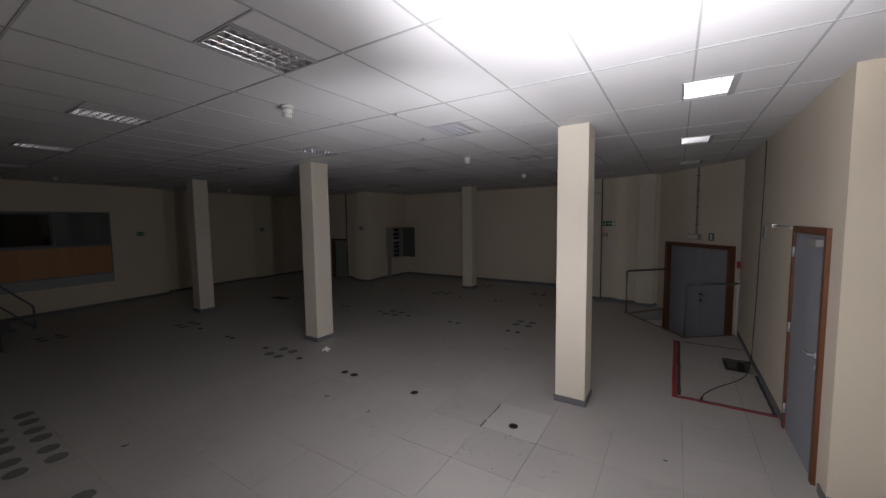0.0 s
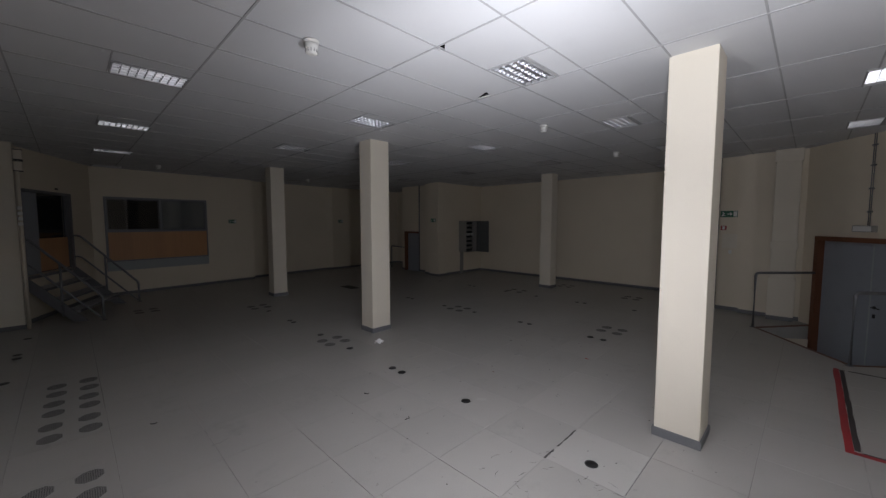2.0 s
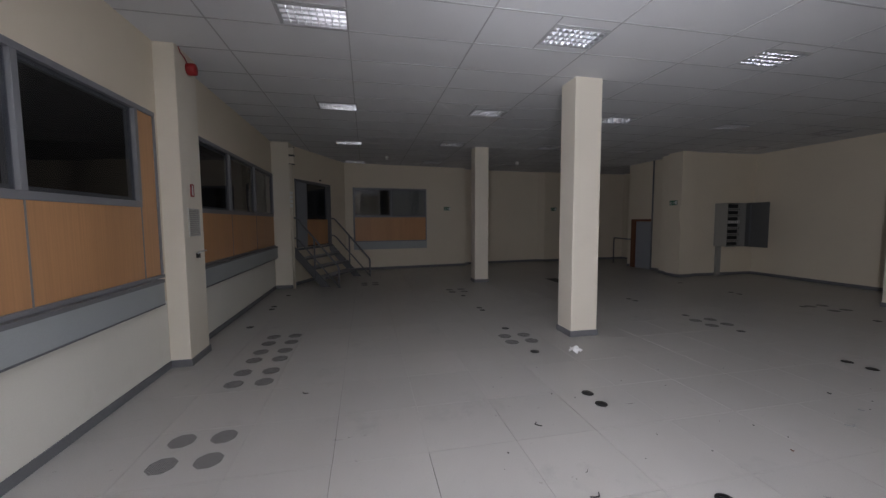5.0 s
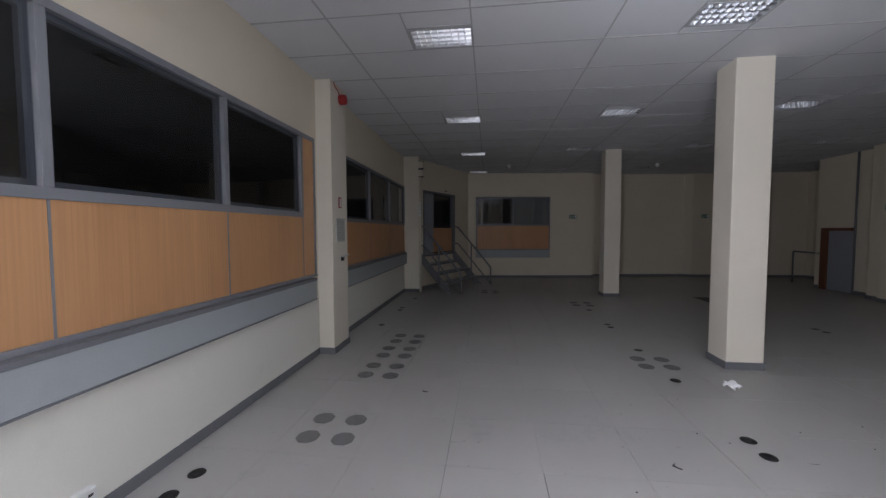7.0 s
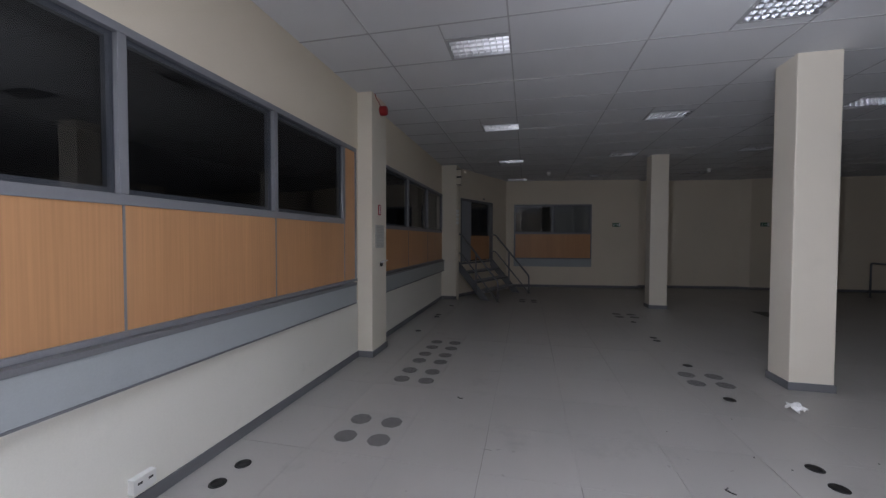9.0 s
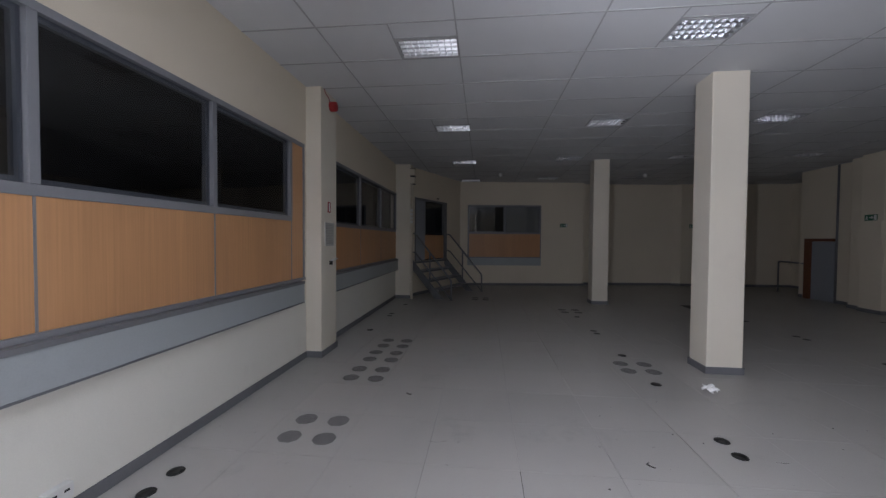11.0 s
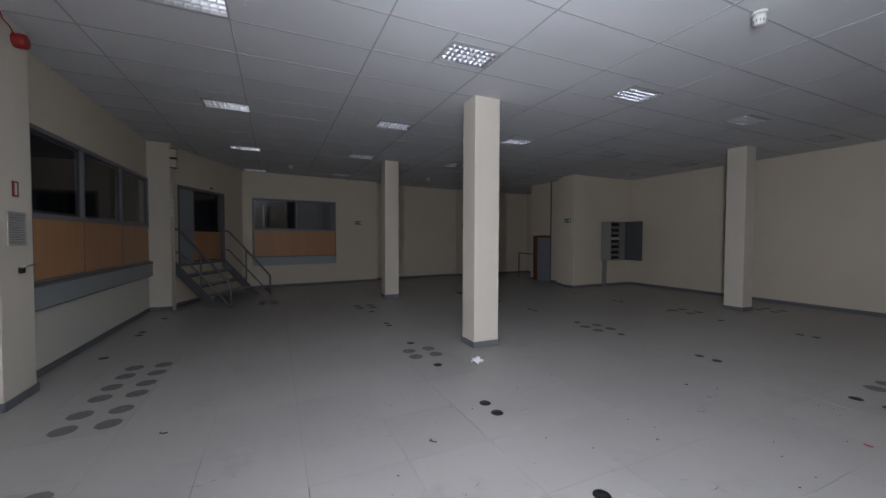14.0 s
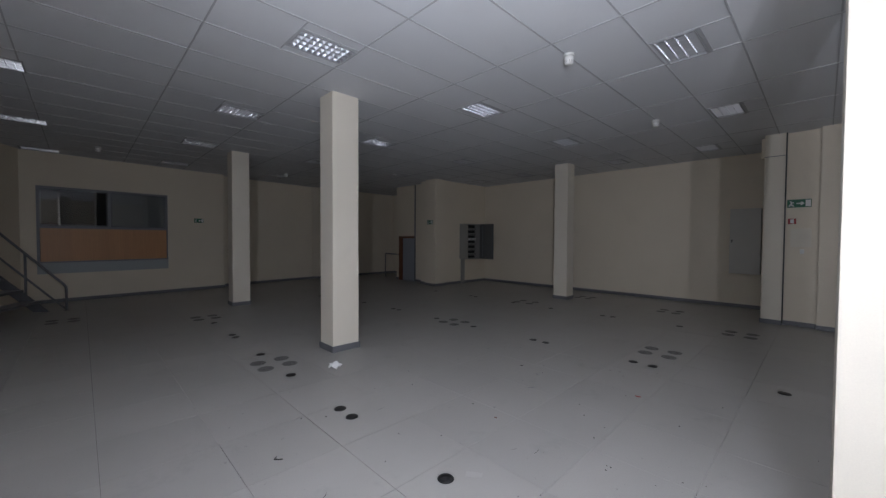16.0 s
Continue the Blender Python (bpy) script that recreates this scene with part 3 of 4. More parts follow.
def ledge(x0, x1, z0, z1, label):
    """Boxed cable duct below a partition window with a dark sill."""
    root = thing("cable_duct", WALLS["wall_south"][0], label, "cable duct", "window ducts")
    bm = bmesh.new()
    box(bm, s_of(x0), s_of(x1), -0.07, -0.001, z0, z1, bevel=0.004)
    part("cover", bm, BAND, root, "pale blue-grey metal cover")
    bm = bmesh.new()
    box(bm, s_of(x0), s_of(x1), -0.078, -0.001, z1 + 0.0005, z1 + 0.033, bevel=0.004)
    part("sill", bm, SKIRT, root, "dark grey sill")
    bm = bmesh.new()
    box(bm, s_of(x0), s_of(x1), -0.073, -0.001, z0 - 0.012, z0 - 0.0005)
    part("trim", bm, SKIRT, root, "dark grey edge trim")


# whiter boards below the ducts, scuffed by furniture
for x0, x1 in ((-5.115, -0.605), (-9.61, -5.605)):
    bm = bmesh.new()
    box(bm, s_of(x0), s_of(x1), -0.005, -0.0008, 0.0765, 0.69)
    solid("parapet_board", bm, PARAPET, WALLS["wall_south"][0], "off-white painted board below the window duct, scuffed", "wall board", "parapet boards", kind="structure")
ledge(-4.95, -0.66, 0.695, 0.895, "blue-grey cable duct below the office window")
ledge(-9.6, -5.63, 0.69, 0.905, "blue-grey cable duct below the office window")
m, _ = WALLS["wall_west_4"]
bm = bmesh.new()
box(bm, 1.32, 3.58, -0.03, 0.05, 0.62, 0.848, bevel=0.004)
solid("cable_duct", bm, BAND, m, "blue-grey cable duct below the office window", "cable duct", "window ducts")

# ---------------------------------------------------------------- doors
def jambs(bm, s0, s1, z0, z1, w, y0, y1):
    box(bm, s0, s0 + w, y0, y1, z0, z1 - w, bevel=0.004)
    box(bm, s1 - w, s1, y0, y1, z0, z1 - w, bevel=0.004)
    box(bm, s0, s1, y0, y1, z1 - w, z1, bevel=0.004)


def lever(bm, x, z, y, way):
    lathe_y = pose(x, y, z, 90)
    tmp = bmesh.new()
    lathe(tmp, [(0.024, 0.0), (0.024, 0.008), (0.01, 0.01), (0.01, 0.05)], 16)
    bmesh.ops.transform(tmp, matrix=lathe_y, verts=tmp.verts)
    me = bpy.data.meshes.new("tmp")
    tmp.to_mesh(me)
    tmp.free()
    bm.from_mesh(me)
    bpy.data.meshes.remove(me)
    tube(bm, ((x, y - 0.045, z), (x + way * 0.02, y - 0.05, z), (x + way * 0.12, y - 0.05, z)), 0.008, 8)


# single door in the service wall
m, _ = WALLS["wall_service"]
d = thing("door_1", m, "closed blue-grey door in a brown wooden frame", "door", kind="structure")
bm = bmesh.new()
jambs(bm, 0.24, 1.24, 0.0, 2.05, 0.06, -0.03, 0.1)
part("frame", bm, BROWN, d, "brown stained wooden frame")
bm = bmesh.new()
box(bm, 0.304, 1.176, -0.012, 0.03, 0.006, 1.985, bevel=0.004)
leaf = part("leaf", bm, LEAF, d, "blue-grey painted leaf")
bm = bmesh.new()
lever(bm, 0.38, 1.02, -0.012, 1)
part("door_handle", bm, ALU, leaf, "chrome lever handle")
bm = bmesh.new()
box(bm, 0.365, 0.395, -0.018, -0.0125, 0.90, 0.94, bevel=0.003)
part("lock", bm, ALU, leaf, "chrome lock cylinder")
for z in (0.22, 1.05, 1.80):
    bm = bmesh.new()
    tube(bm, ((1.178, -0.025, z - 0.05), (1.178, -0.025, z + 0.05)), 0.011, 8)
    part("hinge", bm, ALU, d, "steel hinge")
bm = bmesh.new()
box(bm, 0.34, 0.62, -0.065, -0.0125, 1.90, 1.955, bevel=0.006)
part("closer", bm, CAB, leaf, "grey door closer")

# low double door behind the pit
m, _ = WALLS["wall_diagonal"]
d = thing("door_2", m, "blue-grey steel double door in a brown frame below floor level", "door", kind="structure")
bm = bmesh.new()
jambs(bm, 0.10, 1.84, LOW, 1.60, 0.075, -0.10, 0.08)
part("frame", bm, BROWN, d, "brown stained wooden frame")
for a, b in ((0.18, 0.93), (0.94, 1.76)):
    bm = bmesh.new()
    box(bm, a, b, 0.0, 0.045, LOW + 0.006, 1.522, bevel=0.004)
    leaf = part("leaf", bm, LEAF, d, "blue-grey painted steel leaf")
bm = bmesh.new()
box(bm, 0.925, 0.945, -0.006, -0.0005, LOW + 0.01, 1.52)
part("astragal", bm, BAND, d, "pale meeting strip")
bm = bmesh.new()
lever(bm, 0.865, 0.56, 0.0, -1)
part("door_handle", bm, BLACK, d, "black lever handle")
bm = bmesh.new()
box(bm, 0.845, 0.88, -0.012, -0.0005, 0.40, 0.46, bevel=0.004)
part("lock", bm, BLACK, d, "black lock")
bm = bmesh.new()
for k in range(4):
    box(bm, 0.42, 0.68 - 0.03 * (k % 2), -0.004, -0.001, 1.20 - 0.035 * k, 1.21 - 0.035 * k)
part("stencil", bm, BAND, d, "faded lettering bars")

# far door beside the core wall
m, _ = WALLS["wall_core"]
d = thing("door_3", m, "blue-grey door in a brown frame", "door", kind="structure")
bm = bmesh.new()
box(bm, 1.99, 2.15, -0.06, 0.1, LOW, 1.42, bevel=0.004)
box(bm, 1.39, 2.15, -0.06, 0.1, 1.4205, 1.49, bevel=0.004)
part("frame", bm, BROWN, d, "dark brown wooden frame")
bm = bmesh.new()
box(bm, 1.393, 1.988, -0.01, 0.045, LOW, 1.418, bevel=0.004)
part("leaf", bm, LEAF, d, "blue-grey painted leaf")

# doorway at the head of the stair
m, _ = WALLS["wall_stair"]
d = thing("door_4", m, "dark doorway with one blue-grey leaf and one glazed leaf", "door", kind="structure")
bm = bmesh.new()
jambs(bm, 0.86, 2.50, 0.85, 2.45, 0.05, -0.01, 0.12)
part("frame", bm, SKIRT, d, "dark grey frame")
bm = bmesh.new()
box(bm, 1.94, 2.445, 0.05, 0.09, 0.86, 2.395, bevel=0.004)
part("leaf", bm, LEAF, d, "blue-grey leaf, closed")
bm = bmesh.new()
box(bm, 0.915, 1.935, 0.07, 0.10, 0.88, 1.52, bevel=0.004)
glazed = part("leaf", bm, BEECH, d, "glazed leaf with a beech lower panel")
bm = bmesh.new()
box(bm, 0.915, 0.975, 0.07, 0.10, 1.521, 2.395, bevel=0.004)
box(bm, 1.875, 1.935, 0.07, 0.10, 1.521, 2.395, bevel=0.004)
part("stile", bm, SKIRT, glazed, "dark grey stile")
bm = bmesh.new()
box(bm, 0.976, 1.874, 0.08, 0.086, 1.521, 2.395)
room_side(bm)
ob = part("pane", bm, (GLASS, CLEAR), glazed, "dark glass")
ob.visible_shadow = False
bm = bmesh.new()
box(bm, 1.36, 1.42, -0.03, -0.001, 2.50, 2.53, bevel=0.005)
solid("door_sensor", bm, BLACK, m, "small black sensor above the stair doorway", "sensor")


# ---------------------------------------------------------------- stair and rails
stair_m = Matrix(((0.917, 0.398, 0, -10.05), (-0.398, 0.917, 0, 0.35), (0, 0, 1, 0), (0, 0, 0, 1)))
st = thing("stair", stair_m, "grey steel stair with open risers up to the doorway", "stair")
for x in (-1.56, 0.10):
    bm = bmesh.new()
    side = [(0.92, 0.0), (0.70, 0.0), (0.0, 0.72), (0.0, 0.90), (0.06, 0.90)]
    vs = [bm.verts.new((x, y, z)) for y, z in side]
    ws = [bm.verts.new((x + 0.02, y, z)) for y, z in side]
    bm.faces.new(vs)
    bm.faces.new(ws[::-1])
    for k in range(5):
        bm.faces.new((vs[k], vs[(k + 1) % 5], ws[(k + 1) % 5], ws[k]))
    bmesh.ops.recalc_face_normals(bm, faces=bm.faces)
    part("stringer", bm, STEEL, st, "dark grey steel stringer")
for k in range(4):
    z = 0.2125 * (k + 1)
    y = 0.80 - 0.235 * k
    bm = bmesh.new()
    box(bm, -1.539, 0.099, max(y - 0.26, 0.003), y, z - 0.04, z, bevel=0.004)
    part("tread", bm, TREAD, st, "worn grey tread")
    bm = bmesh.new()
    box(bm, -1.539, 0.099, y + 0.0005, y + 0.006, z - 0.042, z + 0.002)
    part("nosing", bm, SKIRT, st, "dark nosing strip")


def stair_rail(x, label):
    r = thing("handrail", stair_m, label, "handrail", "stair rails")
    top = [(x, 1.15, 0.0)] + bend((x, 1.15, 0), (x, 1.15, 0.46), (x, 0.15, 1.55)) + bend((x, 1.15, 0.46), (x, 0.15, 1.55), (x, 0.0, 1.55)) + [(x, 0.0, 1.55)]
    bm = bmesh.new()
    tube(bm, top, 0.021)
    part("top_rail", bm, STEEL, r, "round grey steel tube")
    bm = bmesh.new()
    tube(bm, [(x, 1.135, 0.03)] + bend((x, 1.15, 0.0), (x, 0.15, 1.09), (x, 0.0, 1.09)) + [(x, 0.0, 1.09)], 0.017)
    part("middle_rail", bm, STEEL, r)
    bm = bmesh.new()
    tube(bm, ((x, 0.57, 0.12), (x, 0.57, 1.09)), 0.019)
    part("post", bm, STEEL, r)
    bm = bmesh.new()
    tube(bm, ((x, 0.04, 0.6), (x, 0.04, 1.54)), 0.019)
    part("post", bm, STEEL, r)
    bm = bmesh.new()
    tmp = pose(x, 1.15, 0)
    lathe(bm, [(0.045, 0.0), (0.045, 0.006), (0.024, 0.008)], 16)
    bmesh.ops.transform(bm, matrix=tmp, verts=bm.verts)
    part("foot_plate", bm, STEEL, r)


stair_rail(0.14, "round grey steel handrail beside the stair")
stair_rail(-1.60, "round grey steel handrail beside the stair")


def pit_rail(a, b, h, label, lower=False):
    r = thing("guard_rail", Matrix(), label, "guard rail", "guard rails")
    a0, a1, b1 = (*a, 0.0), (*a, h), (*b, h)
    bm = bmesh.new()
    tube(bm, [a0] + bend(a0, a1, b1, 0.07) + [b1], 0.021)
    part("tube", bm, STEEL, r, "bent grey steel tube")
    bm = bmesh.new()
    lathe(bm, [(0.045, 0.001), (0.045, 0.006), (0.024, 0.008)], 16)
    bmesh.ops.transform(bm, matrix=pose(*a, 0), verts=bm.verts)
    part("foot_plate", bm, STEEL, r)


pit_rail((-0.70, 9.36), (0.06, 10.12), 0.96, "grey steel guard rail at the sunken doorway")
pit_rail((0.385, 7.93), (1.2, 8.56), 0.95, "grey steel guard rail at the sunken doorway")
pit_rail((-12.35, 10.35), (-11.21, 10.14), 0.86, "grey steel guard rail beside the far door")

risers, edging = bmesh.new(), bmesh.new()
for a, b in ((PIT[0], PIT[1]), (PIT[1], PIT[2]), (PIT[4], PIT[0])):
    va, vb = Vector(a), Vector(b)
    dv = (vb - va).normalized()
    pm = Matrix(((dv.x, -dv.y, 0, a[0]), (dv.y, dv.x, 0, a[1]), (0, 0, 1, 0), (0, 0, 0, 1)))
    box(risers, 0.004, (vb - va).length - 0.004, 0.001, 0.02, LOW, -0.012, m=pm)
    box(edging, -0.012, (vb - va).length + 0.012, -0.028, 0.018, -0.0115, 0.004, m=pm)
solid("trim_pit", edging, RUST, None, "brown edging round the sunken doorway", "trim", kind="structure")
solid("pit_wall", risers, SLAB, None, "pale upright boards round the sunken doorway", "pit wall", kind="structure")
# pale board lying in the pit beside the double door
d0, d1 = Vector((0.607, -0.794)), Vector((0.794, 0.607))
corner = Vector(PIT[0])
board = [tuple(corner + d0 * u + d1 * v) for u, v in ((0.06, 0.03), (0.95, 0.03), (0.95, 0.10), (0.06, 0.80))]
bm = bmesh.new()
prism(bm, board, LOW + 0.001, -0.16)
bmesh.ops.recalc_face_normals(bm, faces=bm.faces)
solid("platform", bm, COLUMN, None, "pale low platform in front of the sunken double door", "platform")


# ---------------------------------------------------------------- signs and small fixtures on walls
def face(p, q):
    """A frame on a free-standing face: along it, into it, up."""
    return wall_frame(p, q)


def exit_sign(m, s, z, w, h, label="green and white emergency exit sign on the wall"):
    r = thing("exit_sign", m @ pose(s, 0, z) @ Matrix.Diagonal((-1, 1, 1, 1)), label, "sign", "exit signs")
    bm = bmesh.new()
    box(bm, -w / 2, w / 2, -0.012, -0.001, -h / 2, h / 2, bevel=0.002)
    part("board", bm, GREEN, r, "green plastic board")
    bm = bmesh.new()
    box(bm, w * 0.26, w * 0.47, -0.014, -0.0125, -h * 0.4, h * 0.4)
    part("door_mark", bm, WHITE, r, "white doorway mark")
    bm = bmesh.new()
    box(bm, -w * 0.12, w * 0.12, -0.014, -0.0125, -h * 0.07, h * 0.07)
    for k in (1, -1):
        box(bm, -0.02, 0.028, -0.014, -0.0126, -h * 0.06, h * 0.06, m=pose(w * 0.12, 0, k * h * 0.11, 0, k * 40, 0))
    part("arrow", bm, WHITE, r, "white arrow")
    bm = bmesh.new()
    for dx, dz, a, ln in ((-0.33, 0.12, 70, 0.2), (-0.30, -0.2, 35, 0.22), (-0.37, -0.2, 130, 0.2), (-0.27, 0.1, 0, 0.12)):
        box(bm, -h * ln, h * ln, -0.014, -0.0127, -h * 0.06, h * 0.06, m=pose(w * dx, 0, h * dz, 0, a, 0))
    part("figure_mark", bm, WHITE, r, "white pictogram bars")
    return r


def small_sign(m, s, z, w, h, material, label):
    r = thing("sign", m @ pose(s, 0, z), label, "sign")
    bm = bmesh.new()
    box(bm, -w / 2, w / 2, -0.008, -0.001, -h / 2, h / 2, bevel=0.002)
    part("board", bm, material, r)
    bm = bmesh.new()
    box(bm, -w * 0.22, w * 0.22, -0.010, -0.0085, -h * 0.36, h * 0.36)
    part("mark", bm, WHITE, r, "white mark")


n3, n1, dg = WALLS["wall_north_3"][0], WALLS["wall_north_1"][0], WALLS["wall_diagonal"][0]
exit_sign(n3, 0.235, 2.01, 0.29, 0.13)
small_sign(n3, 0.315, 1.72, 0.10, 0.09, RED, "small red fire notice on the cream wall")
bm = bmesh.new()
box(bm, 0.08, 0.33, -0.006, -0.001, 1.30, 1.60, bevel=0.002)
solid("wall_plate", bm, COLUMN, n3, "blank pale plate on the cream wall", "wall plate")
bm = bmesh.new()
box(bm, 0.16, 0.21, -0.025, -0.001, 1.19, 1.26, bevel=0.006)
solid("light_switch", bm, WHITE, n3, "white light switch on the cream wall", "switch")
small_sign(dg, 0.66, 1.75, 0.13, 0.15, GREEN, "small green escape notice over the double door")
exit_sign(WALLS["wall_west_4"][0], 0.62, 1.86, 0.22, 0.11)
exit_sign(WALLS["wall_west_1"][0], 2.93, 1.87, 0.22, 0.11)
exit_sign(face((-8.98, 9.74), (-9.43, 9.74)), 0.24, 1.90, 0.24, 0.12, "green and white emergency exit sign on the pilaster")

# emergency lamp box over the double door with its conduit
r = thing("emergency_light", dg @ pose(1.07, 0, 1.74), "pale emergency light box over the double door", "emergency light")
bm = bmesh.new()
box(bm, -0.16, 0.16, -0.07, -0.001, -0.05, 0.05, bevel=0.008)
part("housing", bm, CAB, r)
bm = bmesh.new()
box(bm, -0.14, 0.14, -0.076, -0.0705, -0.04, 0.04, bevel=0.003)
part("lens", bm, WHITE, r, "milky lens")
r = thing("conduit", dg, "thin grey twin conduit from ceiling to emergency light", "conduit")
for dx in (0.0, 0.028):
    bm = bmesh.new()
    tube(bm, ((1.02 + dx, -0.012, 1.79), (1.02 + dx, -0.012, H + 0.02)), 0.006, 8)
    part("tube", bm, STEEL, r)
for z in (2.0, 2.35, 2.7, 3.0):
    bm = bmesh.new()
    box(bm, 1.0, 1.068, -0.024, -0.001, z - 0.012, z + 0.012)
    part("clip", bm, SKIRT, r, "dark clip")

# first pilaster: siren, notice, grille, lock

def on_pilaster(s, z):
    return pose(-5.62 + s, 0.185, z)


r = thing("siren", on_pilaster(0.22, 3.03), "round red alarm siren high on the pilaster", "siren")
bm = bmesh.new()
lathe(bm, [(0.058, 0.001), (0.06, 0.02), (0.06, 0.06), (0.054, 0.08), (0.02, 0.086)], 24)
bmesh.ops.transform(bm, matrix=pose(0, 0, 0, -90), verts=bm.verts)
part("body", bm, RED, r)
bm = bmesh.new()
box(bm, -0.04, 0.04, 0.0005, 0.02, -0.05, 0.05, bevel=0.006)
part("base", bm, RED, r)
bm = bmesh.new()
tube(bm, ((0.03, 0.01, 0.05), (0.08, 0.008, 0.085), (0.16, 0.008, 0.1), (0.2, 0.008, 0.15)), 0.005, 6)
part("wire", bm, TAPE, r, "orange-red wire")
r = thing("sign", on_pilaster(0.27, 1.79), "narrow red fire notice on the pilaster", "sign")
bm = bmesh.new()
box(bm, -0.04, 0.04, 0.001, 0.006, -0.065, 0.065)
part("board", bm, RED, r)
bm = bmesh.new()
box(bm, -0.015, 0.015, 0.0065, 0.008, -0.05, 0.05)
part("mark", bm, WHITE, r, "white mark")
r = thing("wall_grille", on_pilaster(0.27, 1.46), "grey slatted air grille on the pilaster", "grille")
bm = bmesh.new()
for a, b, c, d2 in ((-0.125, 0.125, 0.13, 0.142), (-0.125, 0.125, -0.142, -0.13), (-0.125, -0.115, -0.13, 0.13), (0.115, 0.125, -0.13, 0.13)):
    box(bm, a, b, 0.001, 0.012, c, d2)
part("frame", bm, PALE, r)
bm = bmesh.new()
box(bm, -0.115, 0.115, 0.001, 0.003, -0.13, 0.13)
part("backing", bm, CAB, r)
for k in range(13):
    bm = bmesh.new()
    box(bm, -0.115, 0.115, -0.003, 0.003, -0.0065, 0.0065, m=pose(0, 0.008, -0.12 + 0.02 * k, 30))
    part("slat", bm, PALE, r)
r = thing("key_switch", on_pilaster(0.24, 1.12), "steel key switch with a bar on the pilaster", "switch")
bm = bmesh.new()
box(bm, -0.02, 0.02, 0.001, 0.03, -0.035, 0.015, bevel=0.004)
part("body", bm, BLACK, r)
bm = bmesh.new()
tube(bm, ((-0.13, 0.045, 0.034), (-0.02, 0.045, 0.03), (0.02, 0.04, 0.024), (0.02, 0.02, 0.012)), 0.008, 8)
part("bar", bm, ALU, r, "steel bar")

# second pilaster: pipe, junction boxes, cable bundle
r = thing("drain_pipe", pose(-9.57, 0.40, 0), "cream painted pipe beside the stair", "pipe")
bm = bmesh.new()
tube(bm, ((0, 0, 0), (0, 0, 2.75)), 0.028, 12)
part("tube", bm, CREAM, r)
for k in range(4):
    bm = bmesh.new()
    box(bm, 0.0, 0.06, -0.03, 0.03, 1.78 + 0.09 * k, 1.84 + 0.09 * k, bevel=0.01)
    part("cable_clamp", bm, WHITE, r, "white clamp")
for z in (2.78, 2.97):
    r = thing("junction_box", pose(-9.59, 0.42, z), "open cream junction box with a dark edge", "junction box", "junction boxes")
    bm = bmesh.new()
    box(bm, -0.05, 0.05, -0.05, 0.05, -0.085, 0.085, bevel=0.004)
    part("body", bm, CREAM, r)
    for s in (-1, 1):
        bm = bmesh.new()
        box(bm, -0.054, 0.056, -0.054, 0.056, s * 0.082 - 0.006, s * 0.082 + 0.006)
        part("rim", bm, BLACK, r, "black rim")

# power socket on the south wall
r = thing("socket", pose(-2.52, 0.0, 0.15), "white double socket box low on the wall", "socket")
bm = bmesh.new()
box(bm, -0.06, 0.06, 0.001, 0.045, -0.04, 0.04, bevel=0.006)
part("box", bm, WHITE, r)
for dx in (-0.028, 0.028):
    bm = bmesh.new()
    box(bm, dx - 0.012, dx + 0.012, 0.0455, 0.047, 0.004, 0.016)
    part("outlet", bm, BLACK, r, "dark outlet slot")

# open switch cabinet
m, _ = WALLS["wall_cabinet"]
r = thing("switch_cabinet", m, "grey electrical cabinet with its door standing open", "cabinet")
bm = bmesh.new()
s0, s1, z0, z1, y0 = 0.68, 1.25, 0.78, 1.88, -0.35
box(bm, s0, s1, -0.012, -0.001, z0, z1)
box(bm, s0, s0 + 0.012, y0, -0.0125, z0, z1)
box(bm, s1 - 0.012, s1, y0, -0.0125, z0, z1)
box(bm, s0 + 0.0125, s1 - 0.0125, y0, -0.0125, z0, z0 + 0.012)
box(bm, s0 + 0.0125, s1 - 0.0125, y0, -0.0125, z1 - 0.012, z1)
part("body", bm, CAB, r)
bm = bmesh.new()
box(bm, s0 + 0.03, s1 - 0.03, -0.16, -0.15, z0 + 0.03, z1 - 0.03)
part("mounting_plate", bm, BLACK, r, "dark mounting plate")
for k in range(6):
    z = z1 - 0.16 - 0.16 * k
    bm = bmesh.new()
    box(bm, s0 + 0.05, s1 - 0.05, -0.235, -0.1605, z - 0.035, z + 0.035, bevel=0.004)
    row = part("breaker_row", bm, WHITE if k == 2 else CAB, r, "row of white circuit breakers")
    for q in range(7):
        bm = bmesh.new()
        x = s0 + 0.085 + q * 0.066
        box(bm, x - 0.008, x + 0.008, -0.247, -0.2355, z - 0.012, z + 0.014)
        part("toggle", bm, BLACK, row, "black toggle")
bm = bmesh.new()
box(bm, 0.0, 0.58, -0.02, 0.0, z0, z1, bevel=0.004, m=pose(s0 + 0.005, y0 - 0.002, 0, 0, 0, -86))
door = part("door", bm, DOOR_IN, r, "dark grey sheet steel door, open")
bm = bmesh.new()
box(bm, 0.12, 0.15, 0.0005, 0.02, z0 + 0.05, z1 - 0.05, m=pose(s0 + 0.005, y0 - 0.002, 0, 0, 0, -86))
part("stiffener", bm, SKIRT, door, "dark stiffener bar")
bm = bmesh.new()
box(bm, 1.10, 1.21, -0.09, -0.013, 0.001, 0.775, bevel=0.004)
solid("cable_trunking", bm, CAB, m, "grey cable trunking below the open cabinet", "trunking")

